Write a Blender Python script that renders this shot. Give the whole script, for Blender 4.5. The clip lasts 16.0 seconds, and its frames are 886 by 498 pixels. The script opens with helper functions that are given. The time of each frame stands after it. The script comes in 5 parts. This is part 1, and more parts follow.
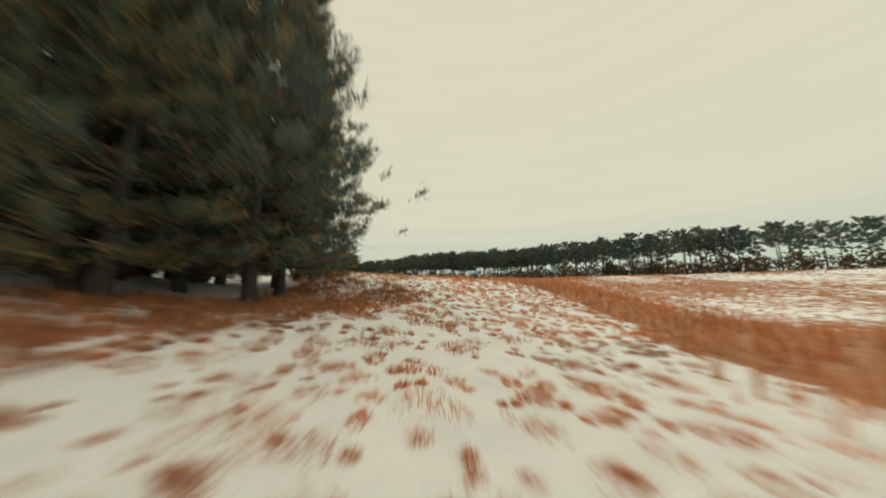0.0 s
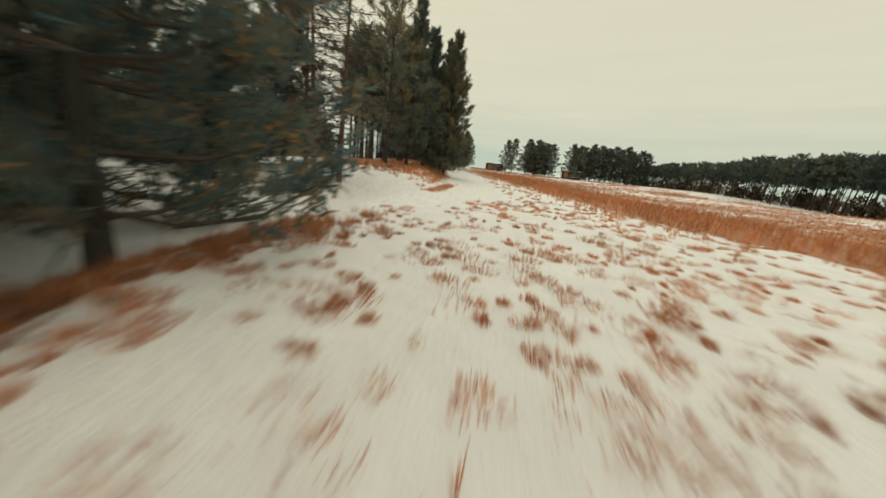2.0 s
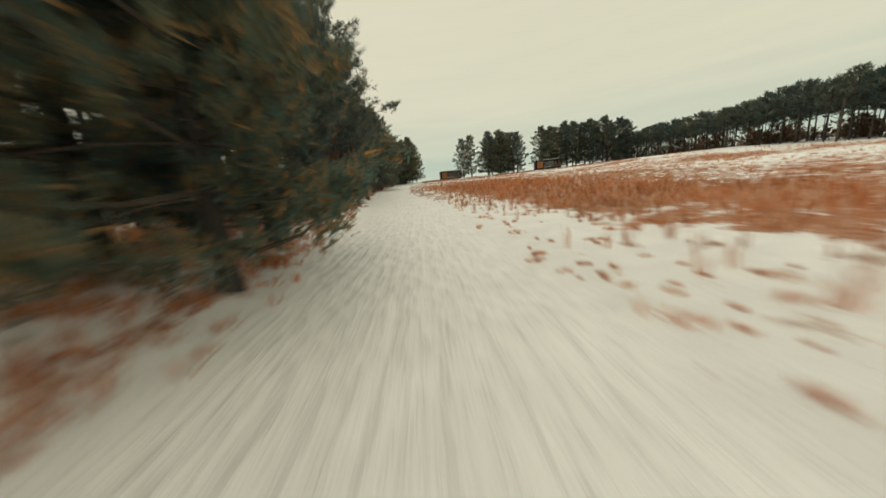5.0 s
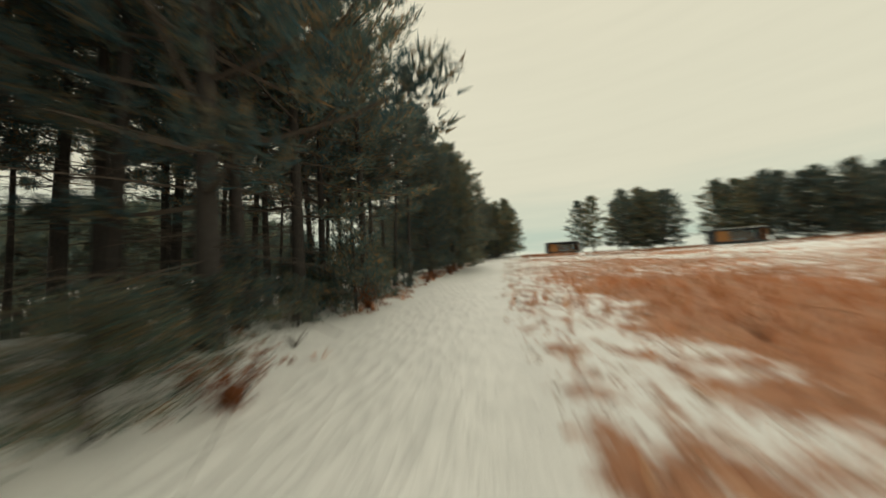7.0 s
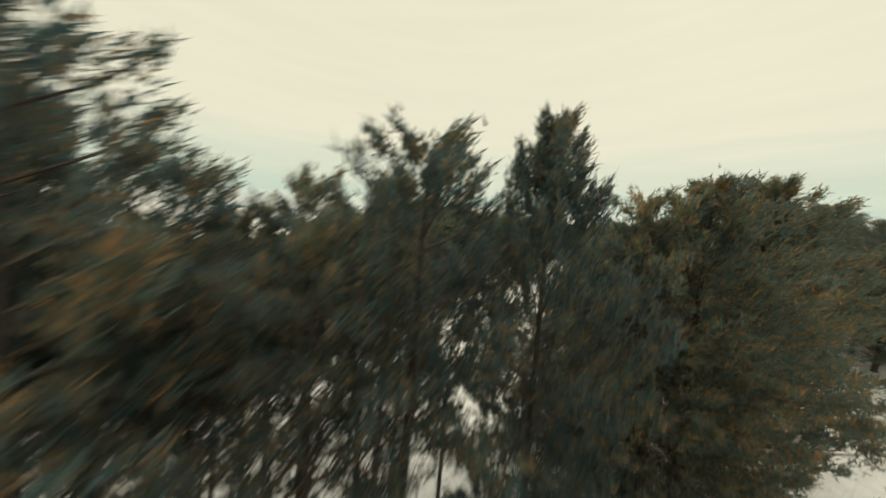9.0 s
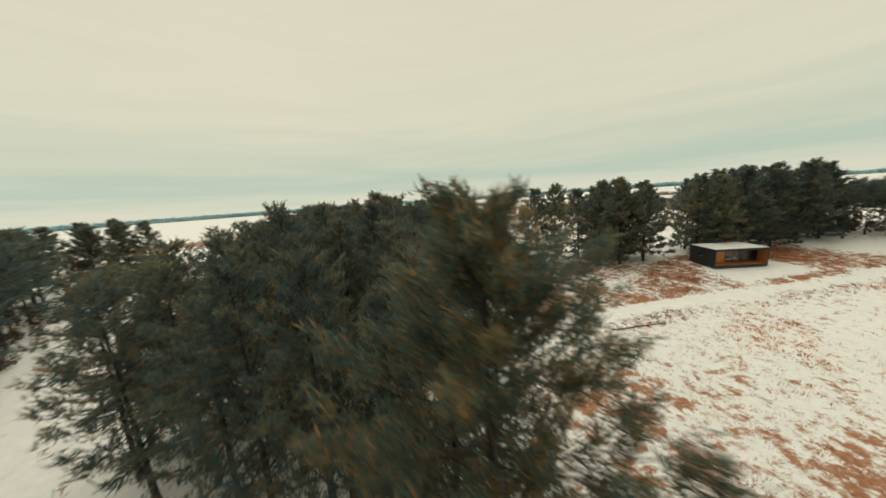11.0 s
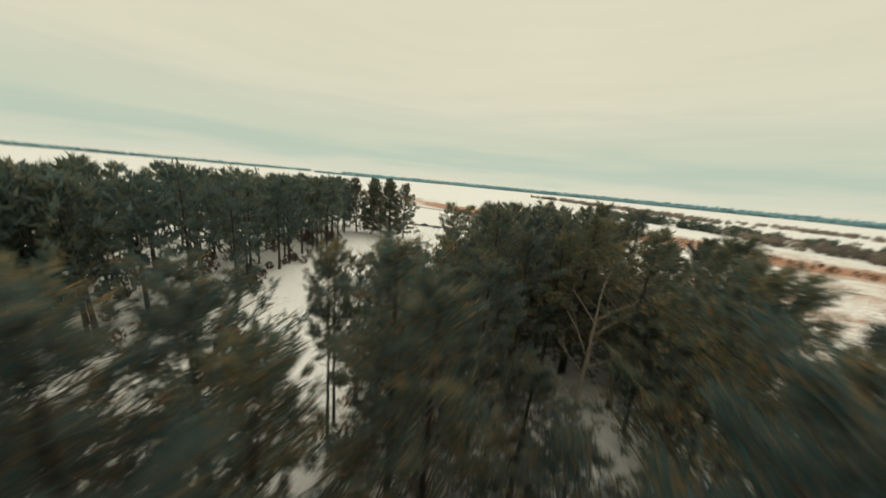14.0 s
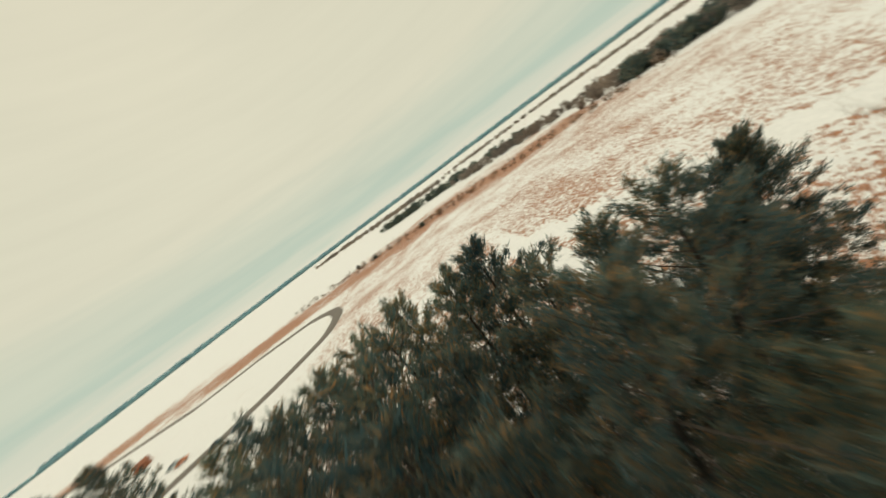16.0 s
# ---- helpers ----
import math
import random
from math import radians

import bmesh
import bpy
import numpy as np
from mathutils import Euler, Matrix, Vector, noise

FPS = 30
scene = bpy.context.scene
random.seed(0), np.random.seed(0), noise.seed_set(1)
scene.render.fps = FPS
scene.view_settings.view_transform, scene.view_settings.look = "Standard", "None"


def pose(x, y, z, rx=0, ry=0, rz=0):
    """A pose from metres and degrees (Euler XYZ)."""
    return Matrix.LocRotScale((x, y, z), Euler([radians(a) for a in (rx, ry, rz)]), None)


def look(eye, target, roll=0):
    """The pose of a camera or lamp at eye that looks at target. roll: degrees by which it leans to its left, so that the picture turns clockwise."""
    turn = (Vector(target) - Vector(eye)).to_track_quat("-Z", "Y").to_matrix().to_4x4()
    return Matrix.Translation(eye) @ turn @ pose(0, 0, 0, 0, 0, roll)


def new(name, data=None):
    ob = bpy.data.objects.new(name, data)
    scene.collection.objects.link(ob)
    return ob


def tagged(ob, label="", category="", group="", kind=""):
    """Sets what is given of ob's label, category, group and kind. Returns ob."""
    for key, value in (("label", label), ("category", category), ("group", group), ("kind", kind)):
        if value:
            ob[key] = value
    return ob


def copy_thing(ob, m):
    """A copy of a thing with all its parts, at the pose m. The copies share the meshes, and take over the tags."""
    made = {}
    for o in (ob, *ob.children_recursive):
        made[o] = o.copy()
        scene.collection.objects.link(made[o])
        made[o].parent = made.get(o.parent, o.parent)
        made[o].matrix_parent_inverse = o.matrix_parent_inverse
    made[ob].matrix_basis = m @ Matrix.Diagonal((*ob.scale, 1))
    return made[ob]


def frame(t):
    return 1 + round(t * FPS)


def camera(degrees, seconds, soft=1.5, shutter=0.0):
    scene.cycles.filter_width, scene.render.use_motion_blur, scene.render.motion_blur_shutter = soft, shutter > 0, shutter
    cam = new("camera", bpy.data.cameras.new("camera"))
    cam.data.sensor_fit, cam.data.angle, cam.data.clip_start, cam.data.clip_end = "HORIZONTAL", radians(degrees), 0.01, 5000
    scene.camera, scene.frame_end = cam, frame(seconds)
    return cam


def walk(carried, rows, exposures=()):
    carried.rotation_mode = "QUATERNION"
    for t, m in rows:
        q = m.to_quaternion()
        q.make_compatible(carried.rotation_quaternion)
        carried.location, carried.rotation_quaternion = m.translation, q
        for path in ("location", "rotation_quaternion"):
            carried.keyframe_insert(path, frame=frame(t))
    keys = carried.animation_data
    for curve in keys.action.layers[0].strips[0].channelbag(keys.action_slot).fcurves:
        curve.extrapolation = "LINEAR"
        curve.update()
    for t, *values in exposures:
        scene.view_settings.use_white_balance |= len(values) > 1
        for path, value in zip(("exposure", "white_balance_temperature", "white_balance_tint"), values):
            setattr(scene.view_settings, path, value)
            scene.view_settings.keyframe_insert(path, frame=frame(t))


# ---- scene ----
cam = camera(114.4, 16.0, soft=1.6, shutter=0.55)
PATH = [
    (0.0, -12.57, -30.53, -1.75, 98.80, 0.29, -46.48),
    (0.5, -7.91, -25.87, -1.50, 91.45, -8.05, -41.25),
    (1.0, -3.31, -21.38, 0.10, 77.61, -13.52, -10.80),
    (1.5, -1.49, -17.97, 0.80, 73.41, -11.17, 4.22),
    (2.0, -0.70, -14.84, 1.09, 75.39, -7.16, 5.69),
    (2.5, -0.40, -10.42, 1.36, 76.48, -2.77, 2.06),
    (3.0, -0.11, -5.12, 1.51, 76.49, 0.06, 0.16),
    (3.5, 0.00, 0.00, 1.60, 76.33, 0.84, -0.00),
    (6.0, -1.40, 32.88, 3.18, 83.40, 7.90, -4.25),
    (6.5, -1.92, 39.45, 3.41, 88.10, 6.80, -0.26),
    (7.0, -2.15, 47.96, 4.49, 93.32, 2.72, 15.25),
    (7.5, -2.31, 55.96, 7.26, 95.35, -1.47, 36.13),
    (8.0, -2.71, 62.41, 11.41, 92.97, -5.06, 54.93),
    (8.5, -3.00, 66.79, 15.11, 81.60, -8.60, 66.50),
    (9.0, -5.39, 69.85, 18.43, 83.89, -3.87, 63.87),
    (9.5, -6.98, 73.61, 19.80, 83.74, 0.82, 45.51),
    (10.0, -8.20, 77.71, 20.38, 81.08, 2.17, 15.90),
    (12.5, -18.63, 99.05, 22.96, 78.86, 4.37, -16.37),
    (13.0, -17.26, 105.22, 23.54, 79.46, -2.40, 1.56),
    (13.5, -16.78, 111.46, 24.01, 77.72, -6.75, 20.21),
    (14.0, -16.49, 120.58, 23.62, 76.56, -5.25, 38.57),
    (14.5, -18.18, 130.67, 24.02, 79.65, 3.04, 40.70),
    (15.0, -20.77, 139.48, 24.76, 81.54, 15.85, 27.59),
    (15.5, -23.45, 147.65, 25.67, 78.12, 27.30, 7.77),
    (16.0, -25.47, 154.67, 26.47, 73.11, 35.71, -9.53),
]
walk(cam, [(t, pose(x, y, z, rx, ry, rz)) for t, x, y, z, rx, ry, rz in PATH],
     exposures=[(0.0, 0.0), (6.5, 0.0), (7.5, 0.1), (8.0, 0.16), (8.5, 0.24), (9.0, 0.24), (9.5, 0.12), (10.0, 0.0), (16.0, 0.0)])

# ---- daylight under a high overcast ----
world = bpy.data.worlds.new("overcast")
scene.world = world
world.use_nodes = True
wn, wl = world.node_tree.nodes, world.node_tree.links
wn.clear()
w_out = wn.new("ShaderNodeOutputWorld")
w_bg = wn.new("ShaderNodeBackground")
w_sky = wn.new("ShaderNodeTexSky")
w_sky.sky_type = "NISHITA"
w_sky.sun_disc = False
w_sky.sun_elevation = radians(32)
w_sky.sun_rotation = radians(-25)
w_sky.dust_density = 1.0
w_scale = wn.new("ShaderNodeMixRGB")
w_scale.blend_type = "MULTIPLY"
w_scale.inputs[0].default_value = 1.0
w_scale.inputs[2].default_value = (0.10, 0.10, 0.10, 1)
wl.new(w_sky.outputs[0], w_scale.inputs[1])
w_co = wn.new("ShaderNodeTexCoord")
w_sep = wn.new("ShaderNodeSeparateXYZ")
wl.new(w_co.outputs["Generated"], w_sep.inputs[0])
w_ramp = wn.new("ShaderNodeValToRGB")
w_ramp.color_ramp.interpolation = "EASE"
stops = [(0.0, (0.70, 0.69, 0.55)), (0.022, (0.64, 0.66, 0.53)), (0.06, (0.50, 0.585, 0.475)),
         (0.13, (0.60, 0.63, 0.495)), (0.26, (0.70, 0.675, 0.515)), (1.0, (0.72, 0.675, 0.51))]
w_ramp.color_ramp.elements[0].position, w_ramp.color_ramp.elements[0].color = stops[0][0], (*stops[0][1], 1)
w_ramp.color_ramp.elements[1].position, w_ramp.color_ramp.elements[1].color = stops[-1][0], (*stops[-1][1], 1)
for p_, c_ in stops[1:-1]:
    w_ramp.color_ramp.elements.new(p_).color = (*c_, 1)
w_map = wn.new("ShaderNodeMapping")
w_map.inputs["Scale"].default_value = (1.3, 1.3, 16.0)
w_noise = wn.new("ShaderNodeTexNoise")
w_noise.inputs["Scale"].default_value = 2.2
w_noise.inputs["Detail"].default_value = 5
wl.new(w_co.outputs["Generated"], w_map.inputs[0])
wl.new(w_map.outputs[0], w_noise.inputs["Vector"])
w_shift = wn.new("ShaderNodeMath")
w_shift.operation = "MULTIPLY_ADD"
w_shift.inputs[1].default_value = 0.10
w_shift.inputs[2].default_value = -0.05
wl.new(w_noise.outputs["Fac"], w_shift.inputs[0])
w_add = wn.new("ShaderNodeMath")
w_add.operation = "ADD"
wl.new(w_sep.outputs["Z"], w_add.inputs[0])
wl.new(w_shift.outputs[0], w_add.inputs[1])
wl.new(w_add.outputs[0], w_ramp.inputs[0])
w_tone = wn.new("ShaderNodeMapRange")
w_tone.inputs["To Min"].default_value = 0.96
w_tone.inputs["To Max"].default_value = 1.05
wl.new(w_noise.outputs["Fac"], w_tone.inputs["Value"])
w_mul = wn.new("ShaderNodeMixRGB")
w_mul.blend_type = "MULTIPLY"
w_mul.inputs[0].default_value = 1.0
wl.new(w_ramp.outputs[0], w_mul.inputs[1])
wl.new(w_tone.outputs[0], w_mul.inputs[2])
w_mix = wn.new("ShaderNodeMixRGB")
w_mix.inputs[0].default_value = 0.985
wl.new(w_scale.outputs[0], w_mix.inputs[1])
wl.new(w_mul.outputs[0], w_mix.inputs[2])
wl.new(w_mix.outputs[0], w_bg.inputs[0])
w_bg.inputs[1].default_value = 1.0
wl.new(w_bg.outputs[0], w_out.inputs[0])

sun = new("sun", bpy.data.lights.new("sun", "SUN"))
sun.data.energy = 0.95
sun.data.angle = radians(60)
sun.data.color = (1.0, 0.95, 0.84)
sun.matrix_world = look((0, 0, 80), (0 + 20, 40 * 0 - 42, 0))

# ---- materials ----
def nodes_of(name, rough=0.8, spec=0.3):
    m = bpy.data.materials.new(name)
    m.use_nodes = True
    nt = m.node_tree
    b = nt.nodes["Principled BSDF"]
    b.inputs["Roughness"].default_value = rough
    b.inputs["Specular IOR Level"].default_value = spec
    return m, nt, b


def ramp_node(nt, fac, stops_):
    r = nt.nodes.new("ShaderNodeValToRGB")
    els = r.color_ramp.elements
    els[0].position, els[0].color = stops_[0][0], (*stops_[0][1], 1)
    els[1].position, els[1].color = stops_[-1][0], (*stops_[-1][1], 1)
    for p_, c_ in stops_[1:-1]:
        els.new(p_).color = (*c_, 1)
    nt.links.new(fac, r.inputs[0])
    return r.outputs[0]


def noise_node(nt, scale, detail=4, stretch=(1, 1, 1), coords="Object", rough=0.55):
    co = nt.nodes.new("ShaderNodeTexCoord")
    mp = nt.nodes.new("ShaderNodeMapping")
    mp.inputs["Scale"].default_value = stretch
    n = nt.nodes.new("ShaderNodeTexNoise")
    n.inputs["Scale"].default_value = scale
    n.inputs["Detail"].default_value = detail
    n.inputs["Roughness"].default_value = rough
    nt.links.new(co.outputs[coords], mp.inputs[0])
    nt.links.new(mp.outputs[0], n.inputs["Vector"])
    return n.outputs["Fac"]


def mixed(nt, fac, a, b, mode="MIX"):
    x = nt.nodes.new("ShaderNodeMixRGB")
    x.blend_type = mode
    for sock, v in ((x.inputs[0], fac), (x.inputs[1], a), (x.inputs[2], b)):
        if isinstance(v, (int, float)):
            sock.default_value = v
        elif isinstance(v, tuple):
            sock.default_value = (*v, 1)
        else:
            nt.links.new(v, sock)
    return x.outputs[0]


def bumped(nt, b, height, strength, distance):
    k = nt.nodes.new("ShaderNodeBump")
    k.inputs["Strength"].default_value = strength
    k.inputs["Distance"].default_value = distance
    nt.links.new(height, k.inputs["Height"])
    nt.links.new(k.outputs[0], b.inputs["Normal"])


def mat_grain(name, dark, light, scale, rough=0.8, stretch=(1, 1, 1), bump=0.3, spec=0.3, metal=0.0):
    """Two scales of tone over a base colour, with fine relief."""
    m, nt, b = nodes_of(name, rough, spec)
    f1 = noise_node(nt, scale, 6, stretch)
    f2 = noise_node(nt, scale * 0.13, 3, stretch)
    mid = tuple((p + q) / 2 for p, q in zip(dark, light))
    c1 = ramp_node(nt, f1, [(0.3, dark), (0.72, light)])
    c2 = ramp_node(nt, f2, [(0.3, tuple(v * 0.8 for v in mid)), (0.7, tuple(min(1, v * 1.15) for v in mid))])
    nt.links.new(mixed(nt, 0.4, c1, c2), b.inputs["Base Color"])
    b.inputs["Metallic"].default_value = metal
    bumped(nt, b, f1, bump, 0.02)
    return m


def mat_leafy(name, tones, rough=0.75, along=0.5, thin=0.55, vary=True, patches=((0.7, 0.75, 0.75), (0.98, 0.96, 0.9), (1.25, 1.15, 1.0))):
    """Foliage or grass: tone varies by piece, by plant and by patch."""
    m, nt, b = nodes_of(name, rough, 0.08)
    geo = nt.nodes.new("ShaderNodeNewGeometry")
    c1 = ramp_node(nt, geo.outputs["Random Per Island"], tones)
    info = nt.nodes.new("ShaderNodeObjectInfo")
    c2 = ramp_node(nt, info.outputs["Random"], [(0.0, (0.72, 0.78, 0.82)), (0.5, (1, 1, 1)), (1.0, (1.25, 1.12, 0.9))])
    patch = ramp_node(nt, noise_node(nt, along, 3), [(0.3, patches[0]), (0.5, patches[1]), (0.70, patches[2])])
    c = mixed(nt, 1.0, mixed(nt, 1.0, c1, c2, "MULTIPLY") if vary else c1, patch, "MULTIPLY")
    nt.links.new(c, b.inputs["Base Color"])
    if thin:
        tl = nt.nodes.new("ShaderNodeBsdfTranslucent")
        nt.links.new(c, tl.inputs[0])
        mx = nt.nodes.new("ShaderNodeMixShader")
        mx.inputs[0].default_value = thin
        nt.links.new(b.outputs[0], mx.inputs[1])
        nt.links.new(tl.outputs[0], mx.inputs[2])
        nt.links.new(mx.outputs[0], nt.nodes["Material Output"].inputs[0])
    return m


M_NEEDLE = mat_leafy("pine_needles", [(0.0, (0.083, 0.150, 0.170)), (0.5, (0.118, 0.180, 0.182)), (0.80, (0.205, 0.190, 0.142)), (1.0, (0.34, 0.225, 0.125))], patches=((0.78, 0.84, 0.88), (1.04, 1.02, 0.98), (1.6, 1.24, 0.90)))
# Needle tones raised a little so the colour itself carries haze over distant pines.
M_NEEDLE_FAR = mat_leafy("haze_lifted_pine_needles", [(0.0, (0.102, 0.156, 0.172)), (0.6, (0.140, 0.188, 0.180)), (1.0, (0.205, 0.200, 0.155))], along=0.2)
M_DEADNEEDLE = mat_leafy("browned_needles", [(0.0, (0.055, 0.050, 0.040)), (0.6, (0.105, 0.082, 0.058)), (1.0, (0.17, 0.115, 0.07))])
M_BARK = mat_grain("pine_bark", (0.036, 0.034, 0.033), (0.088, 0.080, 0.074), 9, 0.9, (4, 4, 0.7), 0.7, 0.1)
M_TWIG = mat_grain("dead_twig", (0.060, 0.051, 0.044), (0.15, 0.125, 0.105), 12, 0.9, (3, 3, 1), 0.3, 0.1)
M_PALEBARK = mat_grain("pale_bark", (0.24, 0.205, 0.17), (0.50, 0.44, 0.37), 8, 0.85, (2, 2, 1), 0.4, 0.15)
M_REDBARK = mat_grain("reddish_spruce_bark", (0.085, 0.055, 0.042), (0.19, 0.125, 0.092), 9, 0.9, (3, 3, 0.8), 0.6, 0.1)
M_GRASS = mat_leafy("rust_grass", [(0.0, (0.38, 0.165, 0.09)), (0.5, (0.63, 0.27, 0.135)), (0.85, (0.73, 0.37, 0.19)), (1.0, (0.74, 0.52, 0.33))], 0.8, 0.25, 0.5, False)
M_MAT = mat_leafy("matted_brown_grass", [(0.0, (0.20, 0.095, 0.062)), (0.5, (0.38, 0.175, 0.105)), (0.85, (0.50, 0.26, 0.155)), (1.0, (0.60, 0.42, 0.28))], 0.85, 0.3, 0.5, False)
M_STUBBLE = mat_leafy("faded_stubble", [(0.0, (0.30, 0.20, 0.14)), (0.5, (0.46, 0.33, 0.24)), (1.0, (0.60, 0.48, 0.37))], 0.85, 0.3, 0.5, False)
M_SHRUB = mat_leafy("bare_shrub_twigs", [(0.0, (0.085, 0.065, 0.055)), (0.6, (0.16, 0.12, 0.10)), (1.0, (0.24, 0.18, 0.14))], 0.9, 0.1)
M_LEAF = mat_leafy("rust_oak_leaf", [(0.0, (0.17, 0.062, 0.03)), (1.0, (0.36, 0.14, 0.065))], 0.8, 0.5)
M_SNOW = mat_grain("packed_snow", (0.70, 0.71, 0.70), (0.84, 0.84, 0.82), 2.5, 0.65, (1, 1, 1), 0.35, 0.3)
M_CLAD = mat_grain("black_cladding", (0.012, 0.017, 0.020), (0.028, 0.035, 0.040), 6, 0.6, (6, 6, 0.5), 0.2, 0.4)
M_WOOD = mat_grain("cedar_boards", (0.30, 0.105, 0.032), (0.52, 0.20, 0.06), 5, 0.6, (1, 1, 9), 0.3, 0.35)
M_CEDAR = mat_grain("fresh_cedar_boards", (0.46, 0.20, 0.06), (0.66, 0.32, 0.11), 5, 0.55, (9, 9, 1), 0.3, 0.35)
M_DARK = mat_grain("dark_interior", (0.02, 0.018, 0.016), (0.05, 0.04, 0.035), 3, 0.8)
M_STEEL = mat_grain("dark_steel", (0.02, 0.022, 0.024), (0.05, 0.052, 0.055), 20, 0.45, (1, 1, 1), 0.1, 0.5, 0.6)
M_STONE = mat_grain("gravel", (0.10, 0.09, 0.08), (0.27, 0.24, 0.21), 3, 0.9)
M_GLASS, g_nt, g_b = nodes_of("window_glass", 0.04, 0.5)
g_b.inputs["Base Color"].default_value = (0.85, 0.9, 0.9, 1)
g_b.inputs["Transmission Weight"].default_value = 1.0
# Aerial haze is put into the horizon woods' colour: pale blue-grey, not leaf tone.
M_HAZEWOOD = mat_leafy("haze_tinted_woods", [(0.0, (0.30, 0.51, 0.62)), (1.0, (0.38, 0.59, 0.68))], 0.9, 0.004, 0.45, False)
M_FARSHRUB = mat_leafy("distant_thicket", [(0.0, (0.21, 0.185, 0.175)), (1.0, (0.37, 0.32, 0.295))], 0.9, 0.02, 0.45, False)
M_PAINT = {c_: mat_grain(c_ + "_car_paint", d_, l_, 4, 0.35, (1, 1, 1), 0.05, 0.5) for c_, d_, l_ in (("teal", (0.03, 0.07, 0.09), (0.05, 0.10, 0.13)), ("orange", (0.48, 0.16, 0.06), (0.60, 0.22, 0.09)), ("grey", (0.30, 0.36, 0.38), (0.40, 0.46, 0.48)))}
M_TYRE = mat_grain("tyre_rubber", (0.02, 0.02, 0.02), (0.04, 0.04, 0.04), 20, 0.85)
M_RUSTWALL = mat_grain("rust_red_boards", (0.24, 0.085, 0.045), (0.38, 0.15, 0.08), 4, 0.7, (1, 1, 6))

# ---- lie of the land ----
def smooth(a, b, v):
    u = np.clip((v - a) / (b - a), 0, 1)
    return u * u * (3 - 2 * u)


def eased(v, ys, zs):
    """A soft line through a few heights."""
    out = 0
    for k in (-6.0, -2.0, 2.0, 6.0):
        out = out + np.interp(v + k, ys, zs) / 4
    return out


def trail_x(y):
    return eased(np.asarray(y, float), [-60, 0, 20, 40, 60, 75, 95, 115, 140, 200], [-0.2, -0.6, -0.7, -2.4, -5.4, -6.4, -7.2, -8.2, -9.5, -12])


def wavy(x, y, s, seed=0.0):
    """Cheap rolling noise, -1 to 1."""
    a = np.sin(x * s + 1.3 + seed) * np.cos(y * s * 0.83 - 0.4 * seed) + 0.6 * np.sin((x * 0.7 - y) * s * 1.9 + 2.1 * seed)
    b = 0.45 * np.sin((x + 0.6 * y) * s * 3.7 + seed) + 0.3 * np.cos((0.8 * y - 0.5 * x) * s * 6.1 - seed)
    return (a + b) / 2.35


def drift(x, y):
    """Uneven drifts across the prairie, about -1 to 1."""
    u = 0.83 * x + 0.56 * y + 9 * np.sin(0.041 * y + 0.7) + 5 * np.sin(0.09 * x)
    v = 0.56 * x - 0.83 * y + 8 * np.sin(0.053 * x + 1.9)
    return 0.5 * np.sin(0.075 * v) + 0.35 * np.sin(0.16 * u + 1.2 * np.sin(0.11 * v)) + 0.35 * np.sin(0.27 * v + 1.7 * np.sin(0.07 * u))


def height(x, y):
    x, y = np.asarray(x, float), np.asarray(y, float)
    mid = eased(y, [-80, -32, -25, -18.5, -12, 0, 34, 49, 76, 100, 118, 135, 180, 260, 400, 900], [-4.0, -3.45, -3.2, -0.75, -0.15, 0, 1.1, 2.1, 3.3, 4.3, 5.4, 6.5, 4.8, 0.5, -4, -9])
    right = eased(y, [-80, -10, 20, 62, 78, 102, 125, 145, 200, 300, 400, 900], [2.6, 3.2, 3.2, 3.2, 4.6, 6.8, 7.4, 7.4, 5, 0, -4, -9])
    left = eased(y, [-60, 10, 60, 100, 150, 220, 400, 900], [-3, -2.2, -2, -1, -2, -3, -5, -9])
    z = mid + (right - mid) * smooth(18, 95, x) + (left - mid) * smooth(-14, -48, x)
    side = x - trail_x(y)
    z = z + np.interp(y, [5, 12, 30, 38, 50, 58], [0, 0.75, 0.95, 1.35, 1.15, 0]) * smooth(-2.6, -6.2, side) * smooth(-26, -16, x)
    z = z - 0.9 * smooth(-3.2, -7.5, x) * smooth(-16, -10, x) * smooth(8, -2, y) * smooth(-24, -17, y)
    far = smooth(350, 900, np.hypot(x, y - 80))
    z = z * (1 - far) - 9.0 * far + 1.6 * far * wavy(x, y, 0.004)
    near = 1 - smooth(120, 260, np.hypot(x, y - 80))
    on_trail = smooth(3.6, 2.0, np.abs(x - trail_x(y))) * smooth(-12, 2, y)
    return z + near * (1 - 0.85 * on_trail) * (0.07 * wavy(x, y, 0.9) + 0.03 * wavy(x, y, 2.7, 2.0)) - 0.10 * on_trail


def mesh_from(name, verts, faces, material, smooth_=False):
    me = bpy.data.meshes.new(name)
    verts = np.asarray(verts, np.float32)
    faces = np.asarray(faces, np.int32)
    n, k = faces.shape
    me.vertices.add(len(verts))
    me.vertices.foreach_set("co", verts.ravel())
    me.loops.add(n * k)
    me.loops.foreach_set("vertex_index", faces.ravel())
    me.polygons.add(n)
    me.polygons.foreach_set("loop_start", np.arange(0, n * k, k, dtype=np.int32))
    me.polygons.foreach_set("use_smooth", np.full(n, smooth_))
    me.update(calc_edges=True)
    me.materials.append(material)
    return me


def spaced(lo, hi, step, reach, grow=1.16):
    mid_ = list(np.arange(lo, hi + step / 2, step))
    out_, d = [], step
    p_ = hi
    while p_ < reach:
        d *= grow
        p_ += d
        out_.append(p_)
    ins, d, p_ = [], step, lo
    while p_ > -reach:
        d *= grow
        p_ -= d
        ins.append(p_)
    return np.array(ins[::-1] + mid_ + out_)


